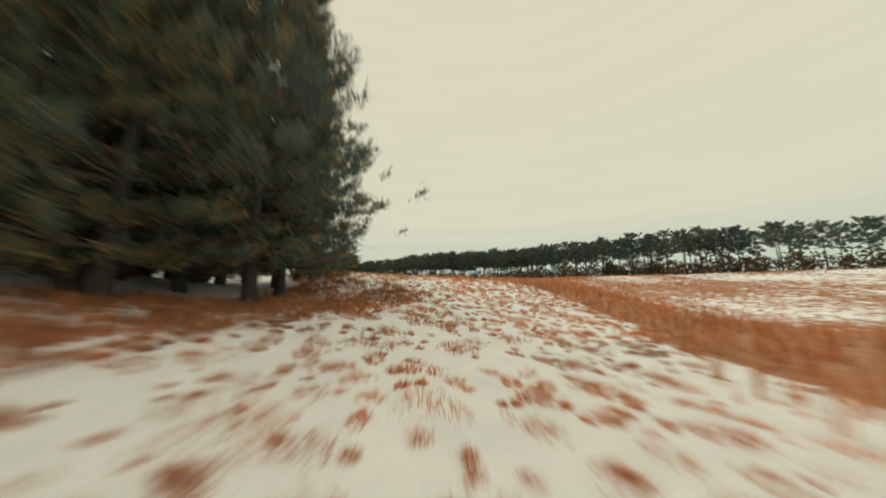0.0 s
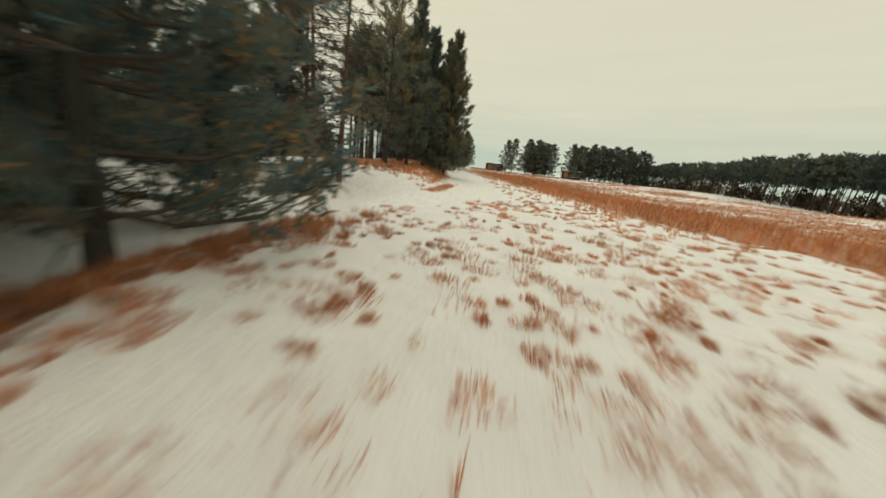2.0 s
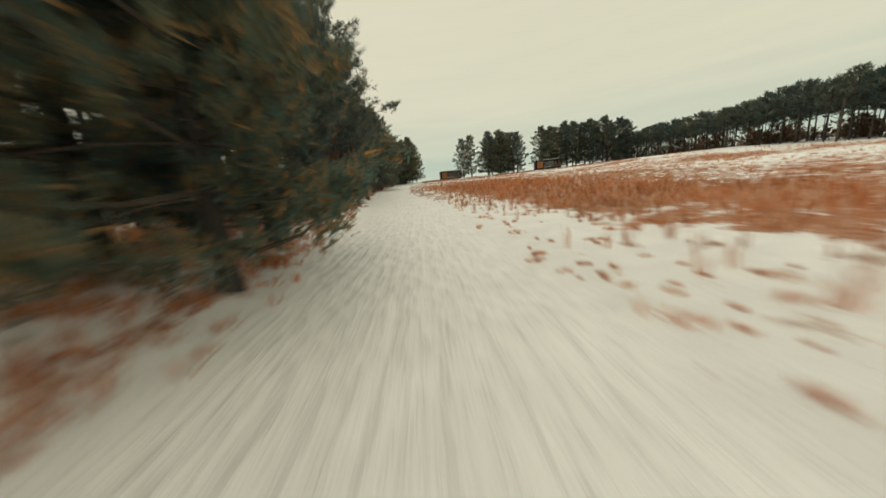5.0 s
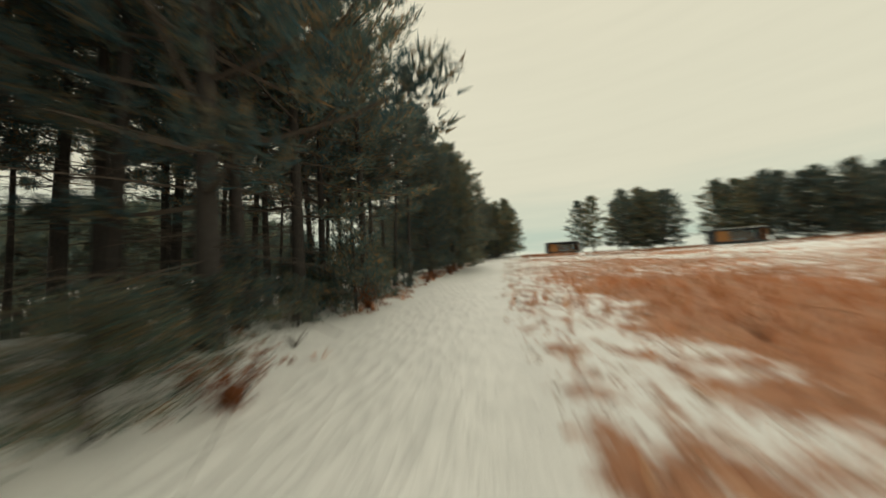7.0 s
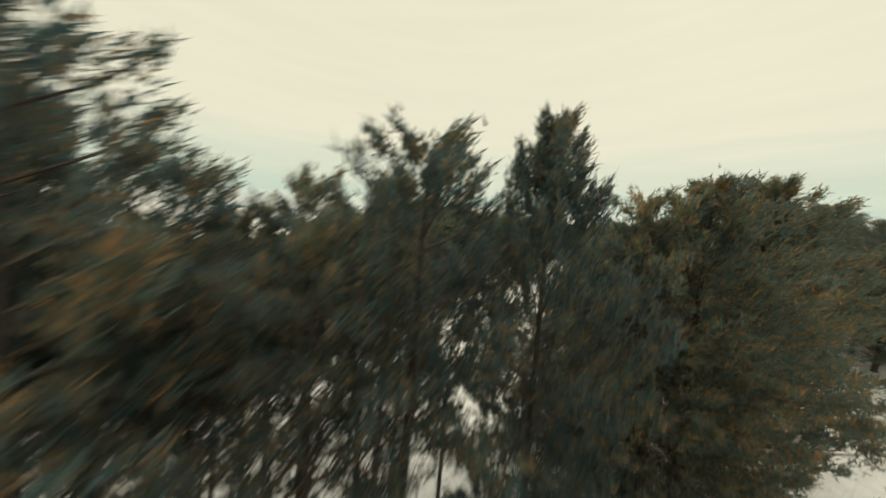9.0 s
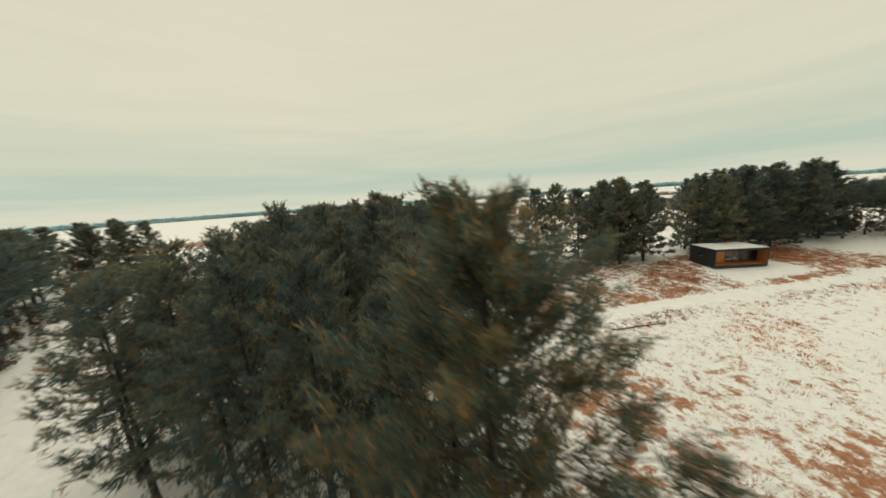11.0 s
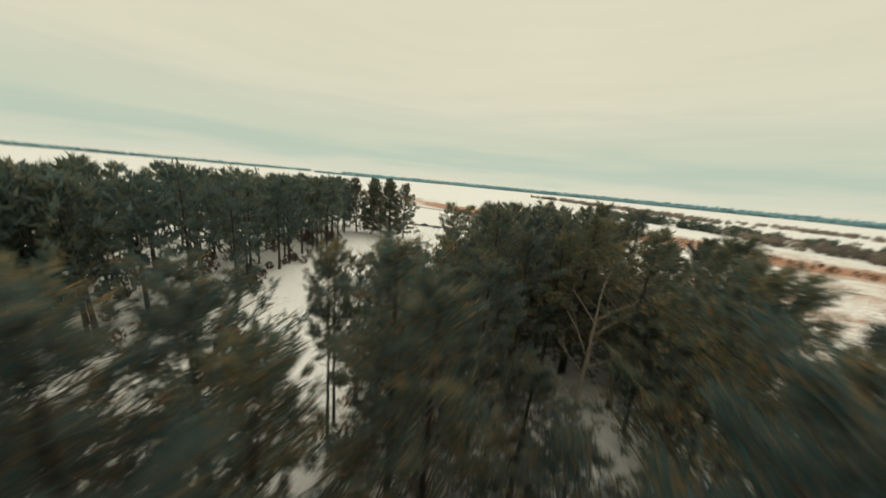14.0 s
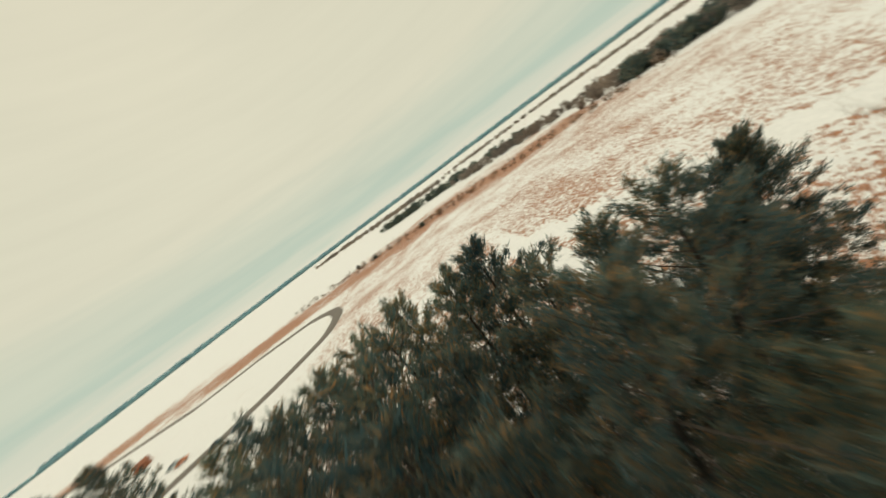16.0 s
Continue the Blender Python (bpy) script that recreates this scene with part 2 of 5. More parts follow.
def build_ground():
    xs, ys = spaced(-40, 50, 0.9, 4700), spaced(-45, 176, 0.9, 4700)
    gx, gy = np.meshgrid(xs, ys)
    co = np.stack([gx, gy, height(gx, gy)], -1).reshape(-1, 3)
    nx, ny = len(xs), len(ys)
    i = (np.arange(ny - 1)[:, None] * nx + np.arange(nx - 1)[None]).ravel()
    faces = np.stack([i, i + 1, i + nx + 1, i + nx], 1)
    return co, faces


def ground_material():
    """Snow with rust stubble showing through where the sward is thick."""
    m, nt, b = nodes_of("snow_over_stubble", 0.7, 0.25)
    snow = ramp_node(nt, noise_node(nt, 1.2, 6), [(0.3, (0.785, 0.79, 0.778)), (0.7, (0.88, 0.88, 0.863))])
    rust = ramp_node(nt, noise_node(nt, 3.0, 6), [(0.25, (0.24, 0.115, 0.07)), (0.6, (0.44, 0.21, 0.115)), (0.85, (0.56, 0.37, 0.24))])
    dens = nt.nodes.new("ShaderNodeAttribute")
    dens.attribute_name = "sward"
    n1 = noise_node(nt, 1.0, 8, (1, 1, 1), "Object", 0.72)
    n2 = noise_node(nt, 0.06, 4)
    s_ = nt.nodes.new("ShaderNodeMath")
    s_.operation = "MULTIPLY_ADD"
    s_.inputs[1].default_value = 0.35
    nt.links.new(n2, s_.inputs[0])
    nt.links.new(n1, s_.inputs[2])
    t_ = nt.nodes.new("ShaderNodeMath")
    t_.operation = "ADD"
    nt.links.new(s_.outputs[0], t_.inputs[0])
    nt.links.new(dens.outputs["Fac"], t_.inputs[1])
    fac = ramp_node(nt, t_.outputs[0], [(0.90, (0, 0, 0)), (1.17, (1, 1, 1))])
    nt.links.new(mixed(nt, fac, snow, rust), b.inputs["Base Color"])
    trail = nt.nodes.new("ShaderNodeAttribute")
    trail.attribute_name = "trail"
    ruts = noise_node(nt, 2.4, 5, (1.6, 0.16, 1))
    prints = nt.nodes.new("ShaderNodeTexVoronoi")
    prints.inputs["Scale"].default_value = 2.6
    co = nt.nodes.new("ShaderNodeTexCoord")
    mp = nt.nodes.new("ShaderNodeMapping")
    mp.inputs["Scale"].default_value = (1.4, 0.7, 1)
    nt.links.new(co.outputs["Object"], mp.inputs[0])
    nt.links.new(mp.outputs[0], prints.inputs["Vector"])
    worn = mixed(nt, 0.4, ruts, prints.outputs["Distance"])
    bumped(nt, b, mixed(nt, trail.outputs["Fac"], n1, worn), 0.85, 0.15)
    return m


def prairie_edge(y):
    """How far right of the trail the tall prairie grass begins."""
    return np.interp(y, [-60, -36, -32, -29, -27.5, -25, -22, -15, -11, -6, -2, 5, 20, 34, 45, 60, 110], [-10, -9, -4.6, -1.6, 1.6, 5.4, 9.6, 15, 14.4, 11.4, 10, 8.6, 8.0, 7.0, 6.6, 6.2, 4.2])


def trail_right(y):
    """How far the trodden snow reaches right of the trail's middle."""
    return np.interp(y, [-4.5, -2.5, 0, 2.5, 6, 30, 40, 50, 130], [-1.4, -0.7, 0.5, 1.9, 2.6, 2.7, 2.9, 1.8, 1.8])


def bowl(x, y):
    """The bare snow between the corner pines and the trail's beginning, 0 to 1."""
    edge = np.interp(y, [-9, -6.5, -4, -2.5, 0, 2, 8], [-5.6, -3.4, -2.0, -1.3, -0.4, 0.8, -2.4])
    return smooth(0.5, -0.6, x - edge + 0.5 * wavy(x, y, 0.7)) * smooth(-9.5, -6.5, y) * smooth(11, 8, y)


def trodden(x, y):
    """Cleared or trodden snow, 0 to 1: the trail, the paths to the cabins and the field track."""
    side = x - trail_x(y)
    t = smooth(0.4, -0.4, side - trail_right(y) + 0.25 * wavy(x, y, 0.9)) * smooth(-3.2, -2.4, side) * smooth(-7, -3, y) * smooth(250, 200, y)
    t = np.maximum(t, bowl(x, y))
    t = np.maximum(t, smooth(1.7, 0.9, np.abs(y - 114 - 0.04 * x - 1.5 * np.sin(x * 0.08))) * smooth(-9, -5, x) * smooth(90, 70, x))
    t = np.maximum(t, 0.8 * smooth(0.7, 0.3, np.abs(x - 10.5 - 0.2 * (y - 115))) * smooth(113, 115, y) * smooth(136, 133, y))
    t = np.maximum(t, 0.8 * smooth(0.7, 0.3, np.abs(x - 44)) * smooth(113, 115, y) * smooth(126, 123, y))
    t = np.maximum(t, smooth(1.5, 0, np.abs(x - 9.8) - 5.5) * smooth(1.5, 0, np.abs(y - 134.5) - 3.5))
    t = np.maximum(t, smooth(1.5, 0, np.abs(x - 44.5) - 6) * smooth(1.5, 0, np.abs(y - 122.5) - 3.2))
    t = np.maximum(t, smooth(5, 3, np.abs(y - 201 + 0.78 * x)) * smooth(-60, -40, x) * smooth(160, 120, x))
    return t


def corner_grass(x, y):
    """The tall grass along the foot of the corner pines, 0 to 1."""
    edge = np.interp(y, [-24, -20, -19, -17, -15, -13, -12, -10, -7], [-3.4, -3.4, -3.6, -4.4, -4.5, -3.9, -3.8, -2.7, -2.6]) + 0.6 * wavy(x, y, 0.8, 1.0)
    deep = np.interp(y, [-20, -17, -14], [12, 5, 1.7])
    return smooth(0.5, -0.5, x - edge) * smooth(-1.2, 0.0, x - edge + deep) * smooth(-7, -9, y) * smooth(-0.3, 0.9, y + 21.9 - 0.45 * (x + 4.8))


def sward(x, y):
    """How thick the dry grass stands, 0 to about 0.5."""
    x, y = np.asarray(x, float), np.asarray(y, float)
    off = x - trail_x(y) - prairie_edge(y) + 1.3 * wavy(x, y, 0.5, 2.5) + 1.0 * wavy(x, y, 1.9, 0.5)
    s = 0.08 + 0.06 * wavy(x, y, 0.3)
    prairie = smooth(-1.5, 2, off) * smooth(122, 100, y) * smooth(-60, -44, y) * smooth(90, 80, x)
    dense = smooth(17, 9, off) * smooth(75, 55, y)
    s = s + prairie * (0.23 - 0.12 * smooth(72, 90, y) + 0.18 * dense + 0.11 * drift(x, y) + 0.05 * wavy(x, y, 0.4, 2.0))
    side = x - trail_x(y)
    fringe = smooth(0.0, 1.2, side - trail_right(y)) * smooth(14, 9, side) * smooth(34, 46, y) * smooth(112, 96, y)
    s = np.maximum(s, fringe * (0.19 + 0.055 * smooth(43, 50, y) * smooth(78, 64, y) + 0.05 * wavy(x, y, 0.9, 1.0) + 0.05 * wavy(x, y, 0.16, 3.0)))
    verge = smooth(-2.8, -3.6, side) * smooth(-7 - 8 * smooth(45, 25, y), -5 - 8 * smooth(45, 25, y), side) * smooth(7, 11, y) * smooth(118, 100, y)
    s = np.maximum(s, verge * (1 - 0.6 * smooth(45.5, 48.5, y) * smooth(61, 57, y)) * (0.20 + 0.18 * wavy(x, y, 0.3, 2.0)))
    corner = corner_grass(x, y)
    s = np.maximum(s, corner * (0.15 + 0.12 * wavy(x, y, 0.5, 2.0)))
    yard = smooth(112, 117, y) * smooth(139, 133, y) * smooth(-3, 2, x) * smooth(80, 60, x)
    s = np.maximum(s, yard * (0.29 + 0.15 * wavy(x, y, 0.22, 3.0)))
    field = smooth(150, 170, y) * smooth(-75, -40, x + 0.15 * y)
    s = np.maximum(s, field * (0.245 + 0.05 * wavy(x, y, 0.03, 4.0)))
    rust = smooth(46, 24, np.abs(y - 372 + 0.10 * x)) * smooth(-700, -400, x) * smooth(500, 300, x)
    s = np.maximum(s, rust * (0.38 + 0.10 * wavy(x, y, 0.03, 6.0)))
    s = np.where(y > 440, 0.06 + 0.10 * wavy(x, y * 3, 0.006, 2.0), s)
    s = np.where(x > 118, 0.12 + 0.12 * wavy(x, y, 0.02, 2.0), s)
    return s * (1 - trodden(x, y))


co_, faces_ = build_ground()
ground_me = mesh_from("ground", co_, faces_, ground_material(), True)
att = ground_me.attributes.new("sward", "FLOAT", "POINT")
att.data.foreach_set("value", sward(co_[:, 0], co_[:, 1]).astype(np.float32))
att = ground_me.attributes.new("trail", "FLOAT", "POINT")
att.data.foreach_set("value", trodden(co_[:, 0], co_[:, 1]).astype(np.float32))
tagged(new("ground", ground_me), "rolling snow-covered meadow with rust grass stubble", "ground", kind="structure")

# ---- trees ----
rng = np.random.default_rng(7)


def part(name, mesh, parent, label=""):
    ob = new(name, mesh)
    ob.parent = parent
    if label:
        tagged(ob, label)
    return ob


def tube(points, radii, sides=6):
    """A tapered limb along points: vertices and quads."""
    pts, rad = np.asarray(points, float), np.asarray(radii, float)
    tan = np.gradient(pts, axis=0)
    tan /= np.linalg.norm(tan, axis=1)[:, None] + 1e-9
    ref = np.where(np.abs(tan[:, 2:3]) > 0.9, np.array([[1.0, 0, 0]]), np.array([[0, 0, 1.0]]))
    u = np.cross(tan, ref)
    u /= np.linalg.norm(u, axis=1)[:, None] + 1e-9
    v = np.cross(tan, u)
    a = np.arange(sides) * 2 * np.pi / sides
    ring = pts[:, None] + rad[:, None, None] * (np.cos(a)[None, :, None] * u[:, None] + np.sin(a)[None, :, None] * v[:, None])
    n = len(pts)
    i = np.arange(n - 1)[:, None] * sides + np.arange(sides)[None]
    j = np.arange(n - 1)[:, None] * sides + (np.arange(sides)[None] + 1) % sides
    return ring.reshape(-1, 3), np.stack([i, j, j + sides, i + sides], -1).reshape(-1, 4)


def gathered(chunks):
    vs, fs, at = [], [], 0
    for v, f in chunks:
        vs.append(v)
        fs.append(f + at)
        at += len(v)
    return np.concatenate(vs), np.concatenate(fs)


def sprays(base, way, length, width, r):
    """Slim needle sprays: one pointed blade for each base point."""
    n = len(base)
    way = way / (np.linalg.norm(way, axis=1)[:, None] + 1e-9)
    side = np.cross(way, r.normal(size=(n, 3)))
    side /= np.linalg.norm(side, axis=1)[:, None] + 1e-9
    L, w = length[:, None], width[:, None]
    v = np.stack([base + side * w, base + way * L, base - side * w], 1).reshape(-1, 3)
    return v, np.arange(3 * n).reshape(n, 3)


def pine_meshes(tall, bare, spread, seed, branches=70, tufts=11, per=7, crown=0.75, dead=26, size=1.0, sides=4, rings=5, sweep=0.20, whorl=0, slim=1.0):
    """A pine of that height: trunk, limbs and needle crown. bare: share of the trunk without green."""
    r = np.random.default_rng(seed)
    bend = r.normal(0, 0.012 * tall, 2)
    def axis(h):
        s = np.asarray(h) / tall
        return np.stack([bend[0] * s ** 2, bend[1] * s ** 2, np.asarray(h, float)], -1)
    hs = np.linspace(-0.4, tall * 0.985, 12)
    rad = 0.0105 * tall * (1 - np.clip(hs, 0, None) / tall) ** 0.8 + 0.02
    rad[0] *= 1.35
    rad[1] *= 1.1
    trunk = tube(axis(hs), rad, 9)
    limbs, tb, tw, tl, twd = [], [], [], [], []
    for k in range(branches):
        s = bare + (1 - bare) * ((k + r.random()) / branches) ** 0.9
        if whorl:
            s = bare + (1 - bare) * (math.floor((s - bare) / (1 - bare) * whorl) + 0.5 + r.normal(0, 0.10)) / whorl
        s = min(s, 0.985)
        h = s * tall
        rel = (s - bare) / (1 - bare)
        reach = spread * (crown * np.sin(np.pi * np.clip(0.18 + 0.80 * rel, 0, 1)) ** 0.8 + (1 - crown) * (1 - rel)) * r.uniform(0.55, 1.2)
        reach = max(reach, 0.35)
        a = k * 2.399 + r.normal(0, 0.35)
        rise = np.interp(rel, [0, 0.5, 1], [-0.12, 0.22, 0.9]) + r.normal(0, 0.1)
        u = np.linspace(0, 1, rings)
        out_d = np.array([np.cos(a), np.sin(a), 0])
        pts = axis(h) + out_d * (u * reach)[:, None] + np.array([0, 0, 1.0]) * (reach * (rise * u + sweep * u ** 2.5))[:, None]
        limbs.append(tube(pts, 0.007 * tall * (1 - rel * 0.6) * (1 - u * 0.85) * 0.5 + 0.008, sides))
        n = max(3, int(tufts * (0.45 + 0.75 * reach / spread)))
        q = r.uniform(0.22, 1.0, n) ** 0.75
        c = np.stack([np.interp(q, u, pts[:, i]) for i in range(3)], 1)
        fan = (1.05 - q)[:, None] * reach * 0.42
        c += r.normal(0, 1, (n, 3)) * np.concatenate([fan, fan, fan * 0.16], 1) + np.array([0, 0, 0.05])
        n2 = n * per
        lift = np.array([0, 0, 0.35 + 0.45 * rel]) + out_d * 0.5
        b = np.repeat(c, per, 0) + lift * r.uniform(-0.30, 0.42, (n2, 1)) + r.normal(0, 0.07 + 0.03 * size, (n2, 3))
        w = lift * 1.1 + r.normal(0, 0.42, (n2, 3))
        tb.append(b)
        tw.append(w)
        tl.append(r.uniform(0.22, 0.50, n2) * size)
        twd.append(r.uniform(0.020, 0.042, n2) * size * slim)
    crown_ = sprays(np.concatenate(tb), np.concatenate(tw), np.concatenate(tl), np.concatenate(twd), r)
    for k in range(dead):
        h = tall * r.uniform(0.06, max(bare + 0.08, 0.2))
        a, reach = r.uniform(0, 6.28), spread * r.uniform(0.25, 0.75)
        u = np.linspace(0, 1, 4)
        d = np.array([np.cos(a), np.sin(a), 0])
        pts = axis(h) + d * (u * reach)[:, None] + np.array([0, 0, 1.0]) * (reach * (r.normal(-0.02, 0.12) * u - 0.1 * u ** 2))[:, None]
        limbs.append(tube(pts, 0.020 * (1 - u * 0.8) + 0.003, 3))
        for _ in range(3):
            q = r.uniform(0.3, 0.9)
            s0 = np.array([np.interp(q, u, pts[:, i]) for i in range(3)])
            d2 = d + r.normal(0, 0.6, 3)
            limbs.append(tube(np.stack([s0, s0 + d2 * reach * 0.14, s0 + d2 * reach * 0.28]), [0.008, 0.006, 0.003], 3))
    return trunk, gathered(limbs), crown_


root_height = {}


def pine(name, label, category, needle, bark=None, **kw):
    trunk, limbs, crown_ = pine_meshes(**kw)
    root = new(name)
    root.empty_display_size = 0.5
    tagged(root, label, category)
    part("trunk", mesh_from("trunk", *trunk, bark or M_BARK, True), root)
    tagged(part("branchwork", mesh_from("branchwork", *limbs, M_TWIG), root), kind="stuff")
    if needle:
        tagged(part("crown", mesh_from("crown", *crown_, needle), root), kind="stuff")
    root_height[root.name] = kw["tall"]
    return root


FOREST = [pine("pine_tree", "tall white pine with a bare lower trunk", "pine tree", M_NEEDLE, tall=17, bare=b_, spread=s_, seed=i_, branches=44, tufts=13, per=21, size=0.75, slim=1.35, sides=3, rings=4) for b_, s_, i_ in ((0.48, 3.5, 11), (0.54, 3.3, 12), (0.43, 3.8, 13))]
EDGE = [pine("pine_tree", "full white pine with green boughs down to the ground", "pine tree", M_NEEDLE, tall=16.5, bare=b_, spread=s_, seed=i_, branches=88, tufts=14, per=27, crown=0.42, dead=14, sides=3, rings=4, whorl=19, size=0.7, slim=1.35) for b_, s_, i_ in ((0.03, 4.0, 21), (0.06, 4.3, 22), (0.03, 3.7, 23))]
SPIRE = [pine("pine_tree", "pointed young white pine with upswept boughs", "pine tree", M_NEEDLE, tall=15.5, bare=b_, spread=s_, seed=i_, branches=120, tufts=17, per=34, crown=0.12, dead=5, size=0.75, slim=1.35, sides=3, rings=4, whorl=17, sweep=0.34) for b_, s_, i_ in ((0.03, 4.2, 24), (0.07, 4.0, 25))]
ROADSIDE = [pine("pine_tree", "wide-crowned white pine leaning over the trail", "pine tree", M_NEEDLE, tall=17, bare=b_, spread=s_, seed=i_, branches=58, tufts=15, per=26, crown=0.6, sides=3, rings=4, dead=20, size=0.7, slim=1.35) for b_, s_, i_ in ((0.17, 4.7, 51), (0.22, 5.0, 52))]
DOME = [pine("pine_tree", "broad bushy white pine with a domed crown", "pine tree", M_NEEDLE, tall=17, bare=b_, spread=s_, seed=i_, branches=135, tufts=17, per=34, crown=c_, dead=6, sides=3, rings=4, size=0.66, slim=1.35) for b_, s_, c_, i_ in ((0.05, 4.4, 0.8, 71), (0.04, 5.6, 0.42, 72))]
GROVE = [pine("pine_tree", "dense dark pine near the cabins", "pine tree", M_NEEDLE, tall=15.5, bare=b_, spread=s_, seed=i_, branches=72, tufts=10, per=9, crown=0.55, dead=3, sides=3, rings=3, size=1.5, slim=1.9) for b_, s_, i_ in ((0.05, 4.0, 61), (0.09, 4.2, 62), (0.04, 3.7, 63))]
MID = [pine("pine_tree", "white pine deep in the stand", "pine tree", M_NEEDLE, tall=16, bare=b_, spread=s_, seed=i_, branches=54, tufts=13, per=24, size=0.75, slim=1.35, sides=3, rings=3, dead=4, crown=0.6) for b_, s_, i_ in ((0.20, 3.9, 41), (0.12, 4.2, 42), (0.27, 3.7, 43))]
DEEP = [pine("pine_tree", "white pine at the side of the stand", "pine tree", M_NEEDLE, tall=16, bare=b_, spread=s_, seed=i_, branches=44, tufts=9, per=9, size=1.45, slim=1.25, sides=3, rings=3, dead=3, crown=0.6) for b_, s_, i_ in ((0.20, 4.0, 44), (0.14, 4.2, 45))]
FAR = [pine("pine_tree", "dark plantation pine seen across the snow", "pine tree", M_NEEDLE_FAR, tall=17, bare=b_, spread=s_, seed=i_, branches=30, tufts=6, per=5, dead=3, size=2.6, slim=2.1, sides=3, rings=3) for b_, s_, i_ in ((0.32, 3.9, 31), (0.40, 3.6, 32), (0.24, 4.4, 33))]
PLANTED = [pine("pine_tree", "slim plantation pine with a bare trunk and a flat-topped crown", "pine tree", M_NEEDLE_FAR, tall=14, bare=b_, spread=s_, seed=i_, branches=34, tufts=7, per=6, crown=0.95, dead=5, size=2.0, slim=2.0, sides=3, rings=3, sweep=0.1) for b_, s_, i_ in ((0.52, 3.3, 34), (0.46, 3.6, 35), (0.58, 3.1, 36))]
SAPLING = [pine("pine_sapling", "feathery young white pine in the snow", "pine sapling", M_NEEDLE, tall=2.6, bare=b_, spread=s_, seed=i_, branches=30, tufts=6, per=20, crown=0.3, dead=0, size=0.5, slim=1.2, sides=3, rings=3) for b_, s_, i_ in ((0.06, 1.35, 37), (0.10, 1.6, 38))]
placed = set()


def stand(protos, spots, group, tops, vary=0.08, wide=1.0):
    """Plants trees at spots, each about tops(x, y) metres tall; each prototype is used first, then copied."""
    for k, (x, y) in enumerate(spots):
        t = protos[k % len(protos)]
        tall = root_height[t.name]
        if t.name in placed:
            t = copy_thing(t, Matrix.Identity(4))
        else:
            placed.add(t.name)
        s = (tops(x, y) if callable(tops) else tops) / tall * (1 + rng.uniform(-vary, vary))
        z = float(height(x, y)) - 0.05
        w = wide * s * (1 + 0.35 * max(0.0, 1 / s - 1))
        t.matrix_basis = pose(x, y, z, rng.normal(0, 1.2), rng.normal(0, 1.2), rng.uniform(0, 360)) @ Matrix.Diagonal((w, w, s, 1))
        tagged(t, group=group)


def joined_stand(name, label, protos, spots, tops):
    """Trees too many and far to count: one mesh, trunks and crowns."""
    vs, fs, ms, at = [], [], [], 0
    for k, (x, y) in enumerate(spots):
        p_ = protos[k % len(protos)]
        s = (tops(x, y) if callable(tops) else tops) / root_height[p_.name] * rng.uniform(0.88, 1.1)
        a = rng.uniform(0, 6.28)
        turn = np.array([[np.cos(a), -np.sin(a), 0], [np.sin(a), np.cos(a), 0], [0, 0, 1]]) * s
        for ch in p_.children:
            if ch.name.startswith("branchwork"):
                continue
            me = ch.data
            v = np.empty(len(me.vertices) * 3, np.float32)
            me.vertices.foreach_get("co", v)
            me.calc_loop_triangles()
            f = np.empty(len(me.loop_triangles) * 3, np.int32)
            me.loop_triangles.foreach_get("vertices", f)
            v = v.reshape(-1, 3) @ turn.T + np.array([x, y, float(height(x, y)) - 0.05])
            vs.append(v)
            fs.append(f.reshape(-1, 3) + at)
            ms.append(np.full(len(f) // 3, 0 if ch.name.startswith("crown") else 1, np.int32))
            at += len(v)
    me = mesh_from(name, np.concatenate(vs), np.concatenate(fs), M_NEEDLE_FAR)
    me.materials.append(M_BARK)
    me.polygons.foreach_set("material_index", np.concatenate(ms))
    tagged(new(name, me), label, "woods", kind="stuff")


def scattered(n, region, gap, tries=60):
    """Uneven spots inside a region, kept apart."""
    out = []
    (x0, x1), (y0, y1), inside = region
    for _ in range(n * tries):
        x, y = rng.uniform(x0, x1), rng.uniform(y0, y1)
        if inside(x, y) and all((x - a) ** 2 + (y - b) ** 2 > gap * gap for a, b in out):
            out.append((x, y))
            if len(out) == n:
                break
    return out


def row_top(x, y):
    """Tree height over the wood: tallest along the crest, lower towards both edges."""
    if y < 64:
        return 17.0
    if y < 81:
        return 15.2
    if y < 103:
        return max(8.5, 15.6 - max(0.0, -18 - x) * 0.3)
    left = max(0.0, -22 - x) * float(np.interp(y, [118, 135, 150, 162], [0.25, 0.38, 0.42, 0.10]))
    right = max(0.0, x + float(np.interp(y, [138, 152], [12.5, 18]))) * 0.38
    crest = float(np.interp(y, [104, 125, 150, 170, 180], [20.8, 21.4, 22.2, 22.0, 20.0])) - left - right
    return max(9.0, crest - float(height(x, y)))


def in_row(x, y):
    off = x - float(trail_x(y))
    if y < 34:
        return -19 < off < -11.0 and y > 27
    if y < 52:
        return -21 < off < -7.5 and x < -12.4
    if y < 65:
        return -19 < off < -6.0
    if y < 73.5:
        return -10.5 < off < -5.6
    if y < 82:
        return False
    if y < 104:
        return -5.6 - max(0, y - 92) * 1.1 < off < -3.4 and (y < 95 or x < -17)
    return -24 - (y - 104) * 0.9 < off and (off < -4.5 or y > 117) and x < -17 + smooth(108, 114, y) * 5 + smooth(116, 130, y) * 4 - smooth(138, 147, y) * 9 and (x > -36 or y > 156 or float(wavy(x, y, 0.35, 1.0)) > 0.3) and x > -42 - 14 * smooth(166, 170, y) and (x > -37 or y < 150 or y > 169)


